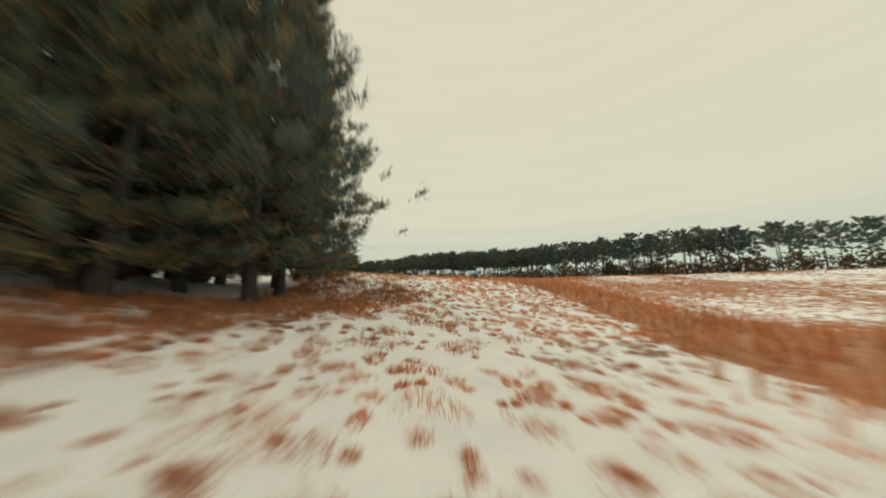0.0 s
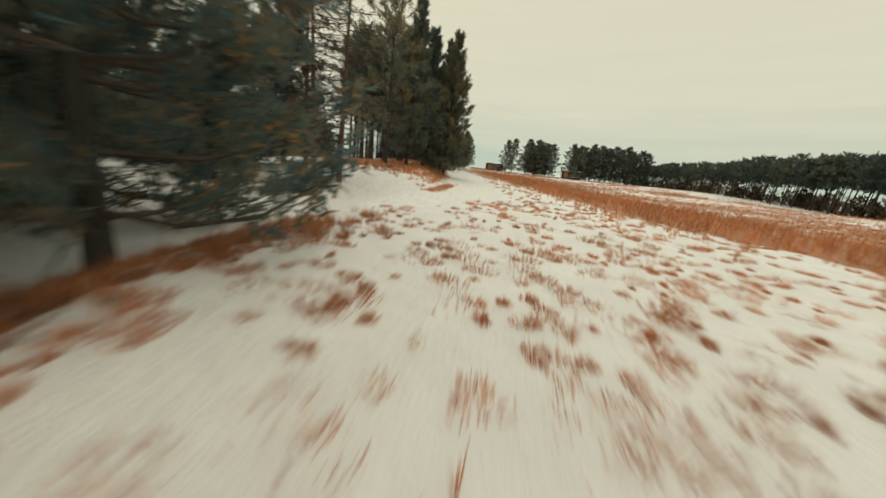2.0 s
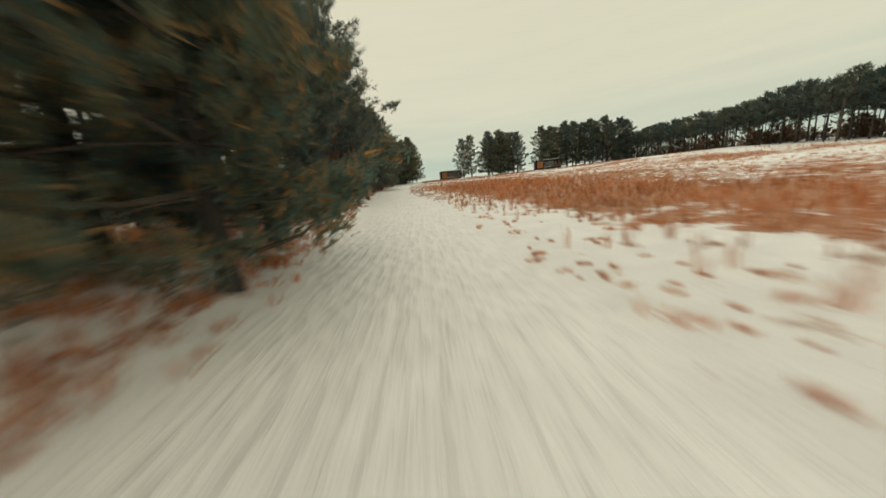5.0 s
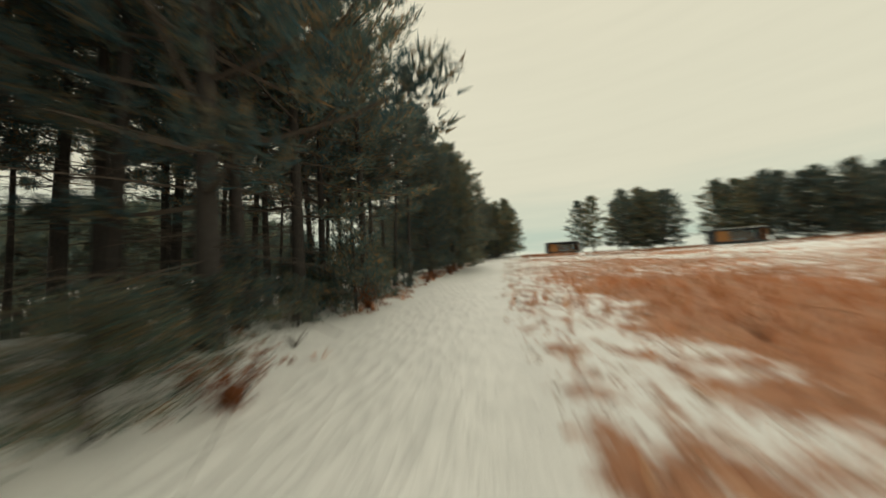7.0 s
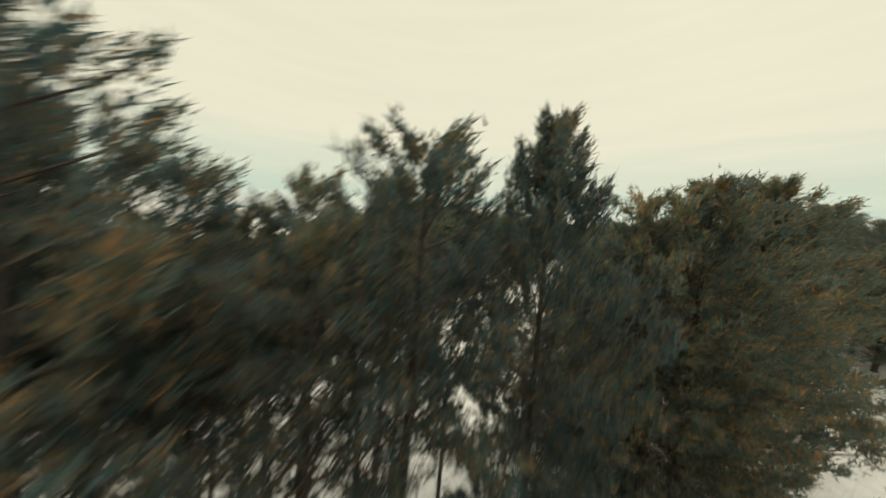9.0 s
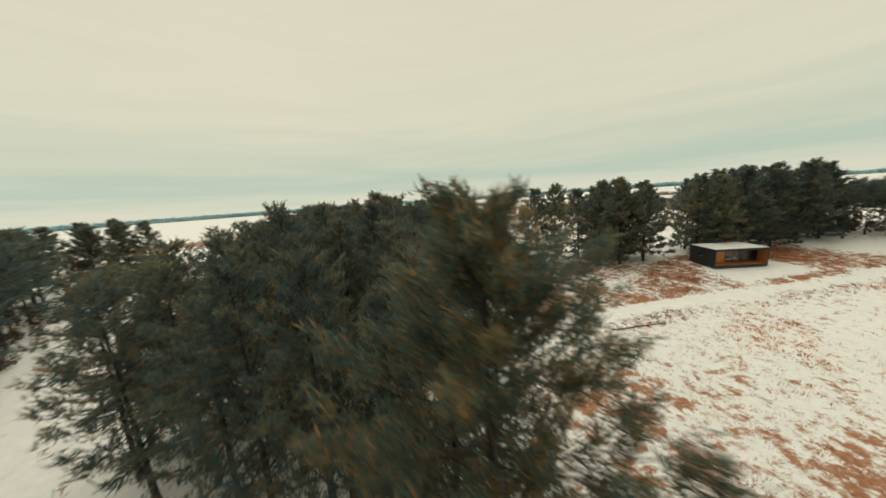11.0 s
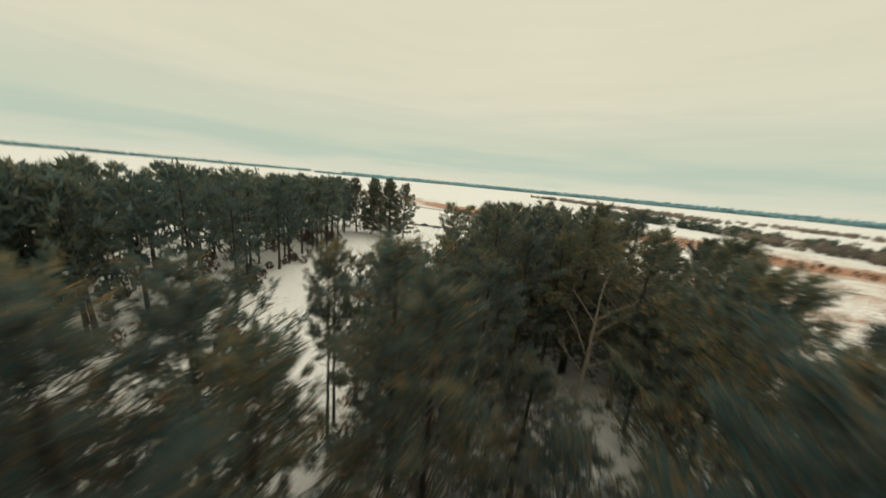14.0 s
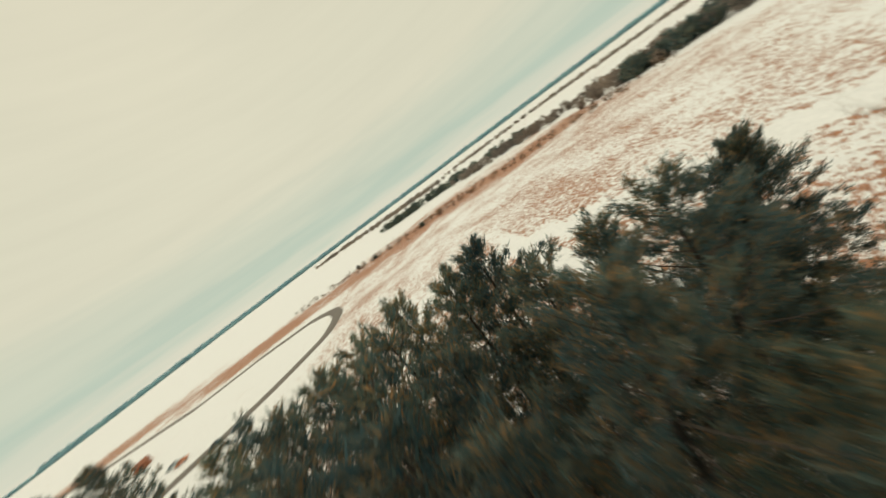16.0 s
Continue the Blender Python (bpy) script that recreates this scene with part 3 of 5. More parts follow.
row_spire = [(-4.7, 25.2), (-8.6, 19.4), (-5.6, 28.8), (-7.8, 26.0)]
row_edge = [(-11.4, 76.5)]
row_side = [(-9.5, 53.2), (-11.5, 58.4)]
row_over = [(-11.4, 42.0), (-10.9, 47.0), (-10.4, 62.0), (-12.4, 65.4), (-11.9, 72.2)]
row_mid = [(-9.7, 15.0), (-16.2, 72.6)]
row_dome = [(-10.7, 84.8), (-11.3, 91.0)]
row_skirt = [(-13.8, 84.4), (-16.8, 85.2)]
row_far = [(-12.6, 98), (-13.6, 106.0), (-15.4, 112.0), (-14.8, 117.8), (-17.4, 108.4)]
stand(SPIRE, row_spire, "pines along the trail", 16.4, 0.03, 0.9)
stand([DOME[0]], row_edge, "pines along the trail", 17.7, 0.01, 0.74)
stand([ROADSIDE[0], ROADSIDE[1], FOREST[0], MID[2], FOREST[1]], row_over, "pines along the trail", lambda x, y: float(np.interp(y, [47, 62, 65.4, 72.2], [17.4, 18.4, 19.8, 16.9])), 0.01)
stand([MID[0], FOREST[0]], row_mid, "pines along the trail", lambda x, y: 16.2 if y > 20 else 17.2, 0.03, 0.86)
stand([DOME[1], DOME[0]], row_dome, "pines along the trail", lambda x, y: 16.6 if y < 88 else 17.2, 0.01, 1.08)
stand(ROADSIDE, row_side, "pines along the trail", 19.6, 0.02, 1.2)
stand(EDGE, row_far, "pines along the trail", lambda x, y: float(np.interp(y, [95, 100, 106, 112, 118], [14.8, 14.8, 15.0, 16.2, 16.6])), 0.01, 1.12)
stand([DOME[1], DOME[0]], row_skirt, "pines along the trail", lambda x, y: 14.6 if x > -15 else 11.6, 0.01, 1.3)
taken = row_edge + row_spire + row_dome + row_side + row_skirt + row_far + row_over + row_mid
clear_of = lambda fn, gap: (lambda x, y: fn(x, y) and all((x - a) ** 2 + (y - b) ** 2 > gap * gap for a, b in taken))
row = scattered(64, ((-30, -5), (16, 86), clear_of(in_row, 2.0)), 2.35)
stand([FOREST[0], FOREST[1], FOREST[2]], row, "pines along the trail", row_top)
taken += row
slim = scattered(17, ((-23, -12.0), (47, 77.0), clear_of(lambda x, y: x < -15 or y < 60, 1.5)), 1.6)
stand([FOREST[1], FOREST[0], FOREST[2]], slim, "pines along the trail", 14.4, 0.06, 0.66)
taken += slim
wood = [(-24.4, 106.5), (-27.4, 111), (-30.0, 116), (-25.2, 112.8), (-28.8, 106.6), (-33, 112), (-23.6, 165.4), (-31.5, 170.5), (-39.5, 174), (-27, 169), (-36, 171), (-53, 178)]
taken += wood + [(-28.2, 143.2), (-30.8, 147.6), (-26.6, 147.4), (-19.1, 143.5), (-17.5, 151.4), (-15.4, 149.5), (-12.6, 154.5)]


def glade(x, y):
    """Two small clearings in the hilltop wood: round the pale leafless tree, and out to the snow on the west side."""
    west = abs((y - 120.6) - 0.53 * (-16.5 - x)) < 1.6 + 0.11 * (-16.5 - x) and -44 < x < -20
    return west or (abs(x + 17.6 + 0.10 * (y - 128)) < 2.3 and 127.5 < y < 148)


wood = [p_ for p_ in wood if not glade(*p_)]
wood += scattered(114, ((-62, -6), (80, 176), clear_of(lambda x, y: in_row(x, y) and not glade(x, y), 3.0)), 3.5)
spiky = [(-18.1, 162.1, 22.1), (-11.9, 167.0, 19.4), (-23.6, 160.2, 22.3), (-11.0, 160.2, 19.8), (-15.2, 165.4, 18.4), (-20.6, 164.8, 21.0), (-21.4, 157.6, 20.6)]
lower = [(-17.2, 130.6), (-20.2, 134.0), (-17.4, 154.4), (-14.4, 157.6), (-20.2, 152.0), (-17.8, 157.8), (-11.2, 155.6), (-13.8, 153.0), (-16.0, 161.0), (-9.0, 153.0)]
wood = [(x, y) for x, y in wood if not (x > -21.6 and 149.5 < y < 176) and not (123 < y < 146 and abs(x + 17.4 + 0.1 * (y - 124)) < 3.0) and all((x - a) ** 2 + (y - b) ** 2 > 9 for a, b, c in spiky)]
near_axis = lambda p_: -31 < p_[0] < -8
stand([MID[0], MID[1], MID[2], MID[1]], [p_ for p_ in wood if near_axis(p_)], "pines of the hilltop wood", lambda x, y: 0.96 * row_top(x, y), 0.075, 1.12)
stand(DEEP, [p_ for p_ in wood if not near_axis(p_)], "pines of the hilltop wood", row_top, 0.06, 1.12)
stand([MID[1], MID[0], MID[2]], [(-28.2, 143.2), (-30.8, 147.6), (-26.6, 147.4)], "pines of the hilltop wood", lambda x, y: 21.3 - float(height(x, y)), 0.03, 1.1)
for k_, (x_, y_, top_) in enumerate(spiky):
    stand([(MID[1], DOME[0], MID[0])[k_ % 3]], [(x_, y_)], "spiky pines at the end of the hilltop wood", top_ - float(height(x_, y_)), 0.01, 1.12 if k_ % 3 != 1 else 0.85)
stand([MID[1], MID[2]], lower, "lower pines of the hilltop wood", lambda x, y: 14.8 - float(height(x, y)), 0.08, 1.5)
stand([FOREST[1], FOREST[0]], [(-34.6, 131.0), (-36.6, 132.8)], "slim pines in the glade", lambda x, y: 17.6 - float(height(x, y)), 0.02, 0.72)
stand(GROVE, [(-8.0, 124.4), (-5.4, 128.0), (-9.8, 128), (-6.6, 131.6), (-4.0, 133.4), (-9, 134), (-5.8, 137.8)], "clump of pines beside the cabin", lambda x, y: 15.0 - max(0, x + 5) * 1.0, 0.05, 1.05)
first = [(-10.4, -8.4), (-9.9, -13.0), (-11.6, -10.5), (-13.8, -19.0), (-13.4, -8.6), (-13.2, -16), (-15.4, -19.6), (-17.6, -18), (-15.5, -13.5), (-20, -16.4), (-20, -14), (-22.4, -18), (-17.5, -9.5), (-21.5, -12.5)]
stand([EDGE[0], EDGE[1], EDGE[2]], first[:10], "pines at the meadow's corner", 15.5, 0.06, 1.15)
stand([EDGE[1], EDGE[2]], [(-8.4, -16.8), (-7.8, -14.2), (-10.2, -20.0), (-11.6, -16.6), (-13.2, -20.2)], "pines at the meadow's corner", 15.8, 0.03, 1.02)
stand([SPIRE[0]], [(-5.8, -11.4)], "pines at the meadow's corner", 16.5, 0.02, 0.74)
stand([EDGE[0]], [(-7.8, -7.2)], "young pines at the clearing", 3.4, 0.02, 0.9)
stand([MID[0], MID[2]], first[10:], "pines at the meadow's corner", 15.5)
stand(GROVE, [(15.4, 140.6), (18.4, 138.6)], "pair of pines behind the cabin", 15.4, 0.04, 1.02)
stand(GROVE, [(24.5, 134), (26.6, 137.5), (29, 133.5), (31.4, 136.5), (34, 133.3), (36.6, 136.2), (30, 141), (26, 142), (34, 141)], "grove between the cabins", 15.2, 0.06, 1.2)
stand(GROVE, [(45, 132.5), (48, 131), (51, 133.4), (54.5, 131.4), (58, 134), (61.5, 131.4), (65, 134), (68.5, 131.6), (72, 134), (76, 132.4), (80, 134), (49, 138), (55, 138), (62, 139), (69, 139), (76, 140)], "grove behind the cabin", 15.4, 0.06, 1.3)


def ridge_line(y):
    return 92 + 4 * math.sin(y * 0.05) - max(0, y - 105) * 0.32


ridge = [(ridge_line(y) + rng.uniform(-0.8, 0.8), y + rng.uniform(-0.6, 0.6)) for y in np.r_[np.arange(-72, -34, 6.0), np.arange(-32, 150, 3.7)]]
ridge_top = lambda x, y: float(np.interp(y, [-70, -40, -20, 20, 60], [13.6, 13.4, 14.6, 15.6, 17.6])) - float(height(x, y))
stand(PLANTED, ridge, "pines along the ridge", ridge_top, 0.07, 1.1)
joined_stand("ridge_woods", "dark pine plantation along the ridge", PLANTED, scattered(190, ((82, 118), (-72, 152), lambda x, y: 2.2 < x - ridge_line(y) < 11 + 12 * smooth(0, 40, y) and (y > -38 or float(wavy(x, y, 0.2, 1.0)) > 0.1)), 3.1), ridge_top)


def left_line(y):
    return -33 - (y - 20) * 0.42 - max(0, y - 140) * 0.4


across = [(left_line(y) + rng.uniform(-2, 2), y + rng.uniform(-1, 1)) for y in np.r_[np.arange(-16, 60, 8), np.arange(60, 196, 6)]]
stand(FAR, across, "pines across the clearing", lambda x, y: 9.0 + 12.0 * min(1, max(0, (y - 58) / 42)), 0.1, 1.25)
joined_stand("clearing_woods", "dark pine plantation beyond the clearing", FAR, scattered(80, ((-80, -25), (58, 120), lambda x, y: -12 < x - left_line(y) < 0.5), 2.6) + scattered(160, ((-175, -25), (40, 205), lambda x, y: -52 < x - left_line(y) < -0.5), 3.8), lambda x, y: float(np.interp(y, [40, 62, 92], [11.4, 13.0, 20.5])))
joined_stand("clearing_woods", "younger dark pines at the clearing", FAR, scattered(90, ((-90, -22), (-25, 58), lambda x, y: -40 < x - left_line(y) < 0), 3.6), 9.3)
stand(GROVE, [(-126, 198), (-119.5, 201), (-123, 205), (-113, 206), (-106, 208), (-109.5, 203.5)], "lone pines at the wood's end", 23.5, 0.05, 1.15)
stand([SPIRE[0], EDGE[0]], [(-14.6, -1.6), (-14.7, 0.1), (-15.0, 1.8), (-15.8, 4.0), (-18.2, 4.2), (-19.0, 0.4), (-22, 5.6), (-21.5, 9.0), (-25.5, 3.0), (-26, 8.0)], "young pines at the clearing", lambda x, y: 5.4 if y < -1 else 4.3 if x > -20 else 5.6, 0.06, 1.1)
stand(SAPLING, [(-7.7, 50.4), (-9.3, 53.0), (-8.9, 51.4), (-12.4, 57.6), (-13.6, 56.6), (-11.6, 60.0)], "pine saplings under the tall pines", 1.6, 0.1, 1.7)
stand(SAPLING, [(-9.8, 56.4), (-11.0, 60.2), (-13.0, 56.8)], "pine saplings under the tall pines", 1.6, 0.2, 1.1)
stand([SPIRE[1]], [(-15.2, 6.8)], "pines along the trail", 15.8, 0.02, 0.78)
stand(SAPLING, [(-8.6, 48.6), (-10.0, 54.4), (-12.5, 60.5), (-12.6, 67.2), (-14.2, 71), (-16.5, 66)], "pine saplings under the tall pines", 2.3, 0.3, 1.1)
stand(SAPLING, scattered(11, ((-17, -8), (60, 71), lambda x, y: -11 < x - float(trail_x(y)) < -3.6), 1.5), "pine saplings under the tall pines", 2.8, 0.35, 1.2)
stand([MID[2], MID[0]], [(-15.6, 144.4), (-14.0, 148.4), (-16.6, 150.8), (-12.4, 146.0), (-22.0, 150.2), (-11.6, 151.4), (-13.4, 142.4)], "lower pines round the leafless trees", 10.6, 0.08, 1.15)

# ---- cabins ----
def box(bm, lo, hi):
    v = [bm.verts.new((x, y, z)) for z in (lo[2], hi[2]) for x, y in ((lo[0], lo[1]), (hi[0], lo[1]), (hi[0], hi[1]), (lo[0], hi[1]))]
    for f in ((0, 3, 2, 1), (4, 5, 6, 7), (0, 1, 5, 4), (1, 2, 6, 5), (2, 3, 7, 6), (3, 0, 4, 7)):
        bm.faces.new([v[i] for i in f])


def boxes(name, spans, material, parent, label="", bevel=0.0):
    bm = bmesh.new()
    for lo, hi in spans:
        box(bm, lo, hi)
    if bevel:
        bmesh.ops.bevel(bm, geom=bm.edges[:], offset=bevel, segments=1, affect="EDGES")
    me = bpy.data.meshes.new(name)
    bm.to_mesh(me)
    bm.free()
    me.materials.append(material)
    return part(name, me, parent, label)


def cabin():
    """Flat-roofed cabin, 8.3 m wide and 5.6 m deep; the origin is its front left corner at the ground."""
    root = tagged(new("cabin"), "small black flat-roofed cabin with cedar porch and snowy roof", "cabin")
    W_, D_, H_ = 8.3, 5.6, 2.75
    top = H_ - 0.2
    boxes("floor_slab", [((0, 0, -0.35), (W_, D_, 0.12))], M_CLAD, root)
    boxes("side_wall", [((0, 0, 0.12), (0.16, D_, top))], M_CLAD, root)
    small = boxes("side_window", [((-0.03, 2.50, 0.95), (0.0, 2.55, 1.95)), ((-0.03, 3.25, 0.95), (0.0, 3.30, 1.95)), ((-0.03, 2.55, 0.95), (0.0, 3.25, 1.0)), ((-0.03, 2.55, 1.9), (0.0, 3.25, 1.95))], M_STEEL, root, "small dark steel window")
    boxes("pane", [((-0.015, 2.55, 1.0), (-0.004, 3.25, 1.9))], M_GLASS, small)
    boxes("side_wall", [((W_ - 0.16, 0.0, 0.12), (W_, D_, top))], M_CLAD, root)
    for i in range(11):
        y = 0.1 + i * 0.5
        boxes("cladding_batten", [((-0.015, y, 0.12), (0.0, y + 0.03, 0.94 if 2.4 < y < 3.3 else top))], M_CLAD, root)
    boxes("back_wall", [((0.16, D_ - 0.16, 0.12), (W_ - 0.16, D_, top))], M_CLAD, root)
    roof = boxes("roof", [((-0.05, -0.05, top), (W_ + 0.05, D_ + 0.05, H_ + 0.1))], M_CLAD, root, "black roof fascia")
    boxes("roof_snow", [((0.02, 0.02, H_ + 0.1), (W_ - 0.02, D_ - 0.02, H_ + 0.20))], M_SNOW, roof, "flat layer of snow", 0.03)
    # recessed porch: lighter cedar door boards, tall glass, cedar linings
    wall = boxes("porch_wall", [((0.16, 1.7, 0.17), (2.9, 1.82, top - 0.03))], M_DARK, root)
    for i in range(14):
        x = 0.72 + i * 0.152
        boxes("board", [((x, 1.662, 0.19), (x + 0.143, 1.7, top - 0.05))], M_CEDAR, wall)
    boxes("porch_ceiling", [((0.16, 0.04, top - 0.03), (W_ - 0.16, 1.7, top))], M_DARK, root, "dark porch ceiling")
    deck = boxes("porch_floor", [((0.16, 0.02, 0.12), (W_ - 0.16, 1.7, 0.15))], M_WOOD, root, "cedar porch deck")
    for i in range(11):
        y = 0.03 + i * 0.151
        boxes("plank", [((0.17, y, 0.15), (W_ - 0.18, y + 0.143, 0.172))], M_WOOD, deck)
    boxes("inner_lining", [((W_ - 0.19, 0.03, 0.172), (W_ - 0.16, 1.7, top - 0.03))], M_WOOD, root, "cedar lining")
    boxes("room_floor", [((0.16, 1.82, 0.12), (W_ - 0.16, D_ - 0.16, 0.16))], M_WOOD, root, "cedar room floor")
    boxes("room_lining", [((0.16, D_ - 0.20, 0.16), (W_ - 0.16, D_ - 0.16, top))], M_WOOD, root, "cedar room lining")
    win = boxes("window", [((2.90, 1.70, 0.17), (2.98, 1.78, top)), ((W_ - 0.24, 1.70, 0.17), (W_ - 0.16, 1.78, top)), ((2.98, 1.70, top - 0.1), (W_ - 0.24, 1.78, top - 0.03)), ((2.98, 1.70, 0.17), (W_ - 0.24, 1.78, 0.25))], M_STEEL, root, "dark steel window frame")
    for i in range(1, 4):
        x = 2.98 + i * 1.27
        boxes("mullion", [((x - 0.025, 1.70, 0.25), (x + 0.025, 1.77, top - 0.1))], M_STEEL, win)
    for i in range(4):
        x = 2.98 + i * 1.27
        boxes("pane", [((x + 0.027, 1.73, 0.25), (x + 1.243, 1.745, top - 0.1))], M_GLASS, win)
    return root


def bed():
    """A low bed behind the glass, under a red blanket."""
    root = tagged(new("bed"), "low cedar bed with a red blanket inside the cabin", "bed")
    boxes("bed_base", [((0, 0, 0), (2.1, 1.5, 0.28))], M_WOOD, root, "", 0.02)
    boxes("mattress", [((0.04, 0.04, 0.28), (2.06, 1.46, 0.48))], M_SNOW, root, "white mattress", 0.05)
    boxes("blanket", [((0.02, 0.02, 0.48), (1.45, 1.48, 0.56))], M_LEAF, root, "red blanket", 0.03)
    boxes("pillow", [((1.55, 0.2, 0.48), (1.95, 1.3, 0.62))], M_SNOW, root, "white pillow", 0.05)
    return root


cab_a = cabin()
za = 6.72
cab_a.matrix_basis = pose(5.55, 135.2, za, 0, 0, 2)
tagged(cab_a, group="cabins")
cab_b = copy_thing(cab_a, pose(39.6, 124.7, 6.68, 0, 0, -14))

bed_a = bed()
bed_a.matrix_basis = cab_a.matrix_basis @ pose(3.6, 2.4, 0.16)
tagged(bed_a, group="beds in the cabins")
copy_thing(bed_a, cab_b.matrix_basis @ pose(3.6, 2.4, 0.16))

# ---- dry grass ----
def blades(spots, tall, wide, lean, count, r, droop=0.35):
    """Tufts of bent blades at spots: each blade two quads."""
    n = len(spots)
    x, y = np.repeat(spots[:, 0], count), np.repeat(spots[:, 1], count)
    m = n * count
    t = np.repeat(tall, count) * r.uniform(0.55, 1.15, m)
    a = r.uniform(0, 2 * np.pi, m)
    d = np.stack([np.cos(a), np.sin(a)], 1)
    base = np.stack([x, y], 1) + d * (r.random(m) ** 0.6 * np.repeat(lean, count) * 0.55)[:, None]
    z = height(base[:, 0], base[:, 1]) - 0.03
    reach = np.repeat(lean, count) * r.uniform(0.4, 1.2, m)
    p0 = np.column_stack([base, z])
    p1 = np.column_stack([base + d * reach[:, None] * 0.45, z + t * 0.62])
    p2 = np.column_stack([base + d * reach[:, None], z + t * (1 - droop * r.random(m))])
    s = np.column_stack([-d[:, 1], d[:, 0], np.zeros(m)]) * (wide * r.uniform(0.6, 1.3, m))[:, None]
    v = np.stack([p0 - s, p0 + s, p1 + s, p1 - s, p2 + s * 0.25, p2 - s * 0.25], 1).reshape(-1, 3)
    i = np.arange(m) * 6
    f = np.concatenate([np.stack([i, i + 1, i + 2, i + 3], 1), np.stack([i + 3, i + 2, i + 4, i + 5], 1)])
    return v, f


def tuft_blades(spots, tall, wide, foot, count, r):
    """Dense small tufts: slim single-pointed blades leaning out of a round foot."""
    n = len(spots)
    m = n * count
    size = np.repeat(0.35 + 1.6 * r.random(n) ** 1.6, count)
    a, q = r.uniform(0, 2 * np.pi, m), np.sqrt(r.random(m))
    d = np.stack([np.cos(a), np.sin(a)], 1) * np.repeat(r.uniform(0.6, 1.4, (n, 2)), count, 0)
    lobe = 0.6 + 0.55 * np.sin(a * np.repeat(r.integers(1, 4, n), count) + np.repeat(r.uniform(0, 6.28, n), count))
    base = np.repeat(spots, count, 0) + d * (q * foot * size * (0.65 + 0.5 * lobe))[:, None]
    z = height(base[:, 0], base[:, 1]) - 0.02
    t = tall * np.sqrt(size) * r.uniform(0.35, 1.15, m) * (1.1 - 0.65 * q)
    lean = d * (t * (0.35 * q + 0.25 * r.random(m)))[:, None] + r.normal(0, 0.02, (m, 2))
    tip = np.column_stack([base + lean, z + t])
    b = r.uniform(0, np.pi, m)
    s = np.column_stack([np.cos(b), np.sin(b), np.zeros(m)]) * (wide * r.uniform(0.6, 1.4, m))[:, None]
    p0 = np.column_stack([base, z])
    v = np.stack([p0 - s, p0 + s, tip], 1).reshape(-1, 3)
    return v, np.arange(3 * m).reshape(m, 3)


def tufts(name, label, spots, tall, wide, foot, count, seed, material=None):
    v, f = tuft_blades(spots, tall, wide, foot, count, np.random.default_rng(seed))
    tagged(new(name, mesh_from(name, v, f, material or M_GRASS)), label, "grass", kind="stuff")


def strewn(n, x0, x1, y0, y1, keep, r):
    x, y = r.uniform(x0, x1, n), r.uniform(y0, y1, n)
    k = r.random(n) < keep(x, y)
    return np.stack([x[k], y[k]], 1)


def grass(name, label, spots, tall, wide, lean, count, seed, droop=0.35, material=None):
    r = np.random.default_rng(seed)
    n = len(spots)
    v, f = blades(spots, r.uniform(0.7, 1.2, n) * tall, wide, r.uniform(0.6, 1.3, n) * lean, count, r, droop)
    tagged(new(name, mesh_from(name, v, f, material or M_GRASS)), label, "grass", kind="stuff")


gr = np.random.default_rng(3)
clear = lambda x, y: 1 - trodden(x, y)
past = lambda x, y: x - trail_x(y) - prairie_edge(y)
early = lambda x, y: clear(x, y) * smooth(4, 0, past(x, y)) * np.where(y < -21, smooth(-15, -12, x), smooth(-6, -4, x)) * (0.66 + 0.25 * wavy(x, y, 0.8)) * smooth(50, 20, y)
def evenly(step, x0, x1, y0, y1, keep, r):
    """Spots spread evenly but not in rows."""
    gx, gy = np.meshgrid(np.arange(x0, x1, step), np.arange(y0, y1, step))
    x, y = gx.ravel() + r.uniform(-0.6, 0.6, gx.size) * step, gy.ravel() + r.uniform(-0.6, 0.6, gx.size) * step
    k = r.random(gx.size) < keep(x, y)
    return np.stack([x[k], y[k]], 1)


slope = lambda x, y: clear(x, y) * smooth(4, 0, past(x, y)) * np.where(y < -21, smooth(-15, -12, x) * smooth(-33, -29.5, y), smooth(-6.2, -4.6, x)) * (0.70 + 0.14 * smooth(-16, -21, y) + 0.45 * wavy(x, y, 0.7) + 0.2 * wavy(x, y, 2.1, 1.0)) * (1 - 0.62 * smooth(-11, -5, y)) * smooth(3, -1, y)
tufts("grass_tussocks", "small round rust-coloured grass tussocks poking through snow", evenly(0.42, -15, 24, -36, 3, slope, gr), 0.16, 0.0075, 0.175, 105, 41)
tufts("grass_tussocks", "sparser rust grass tussocks beside the trail", strewn(3800, -12, 26, -6, 42, lambda x, y: early(x, y) * smooth(-5, -1, y), gr), 0.17, 0.008, 0.135, 80, 38)
grass("grass_tussocks", "scattered taller rust grass stems", strewn(500, -14, 28, -46, 40, early, gr), 0.36, 0.005, 0.12, 9, 40, 0.3)
lone = lambda x, y: clear(x, y) * smooth(28, 42, y) * smooth(0.1, 1.3, x - trail_x(y) - trail_right(y)) * (0.55 + 0.45 * wavy(x, y, 0.35))
tufts("grass_tussocks", "rust grass tussocks beside the trodden trail", strewn(13000, -8, 30, 28, 64, lambda x, y: (1 - 0.6 * smooth(44, 50, y)) * lone(x, y), gr), 0.15, 0.010, 0.12, 20, 42, M_MAT)
tufts("grass_tussocks", "short faded stubble in thin snow beside the trail", strewn(26000, -8, 30, 40, 122, lambda x, y: smooth(40, 52, y) * lone(x, y), gr), 0.13, 0.013, 0.14, 16, 54, M_STUBBLE)
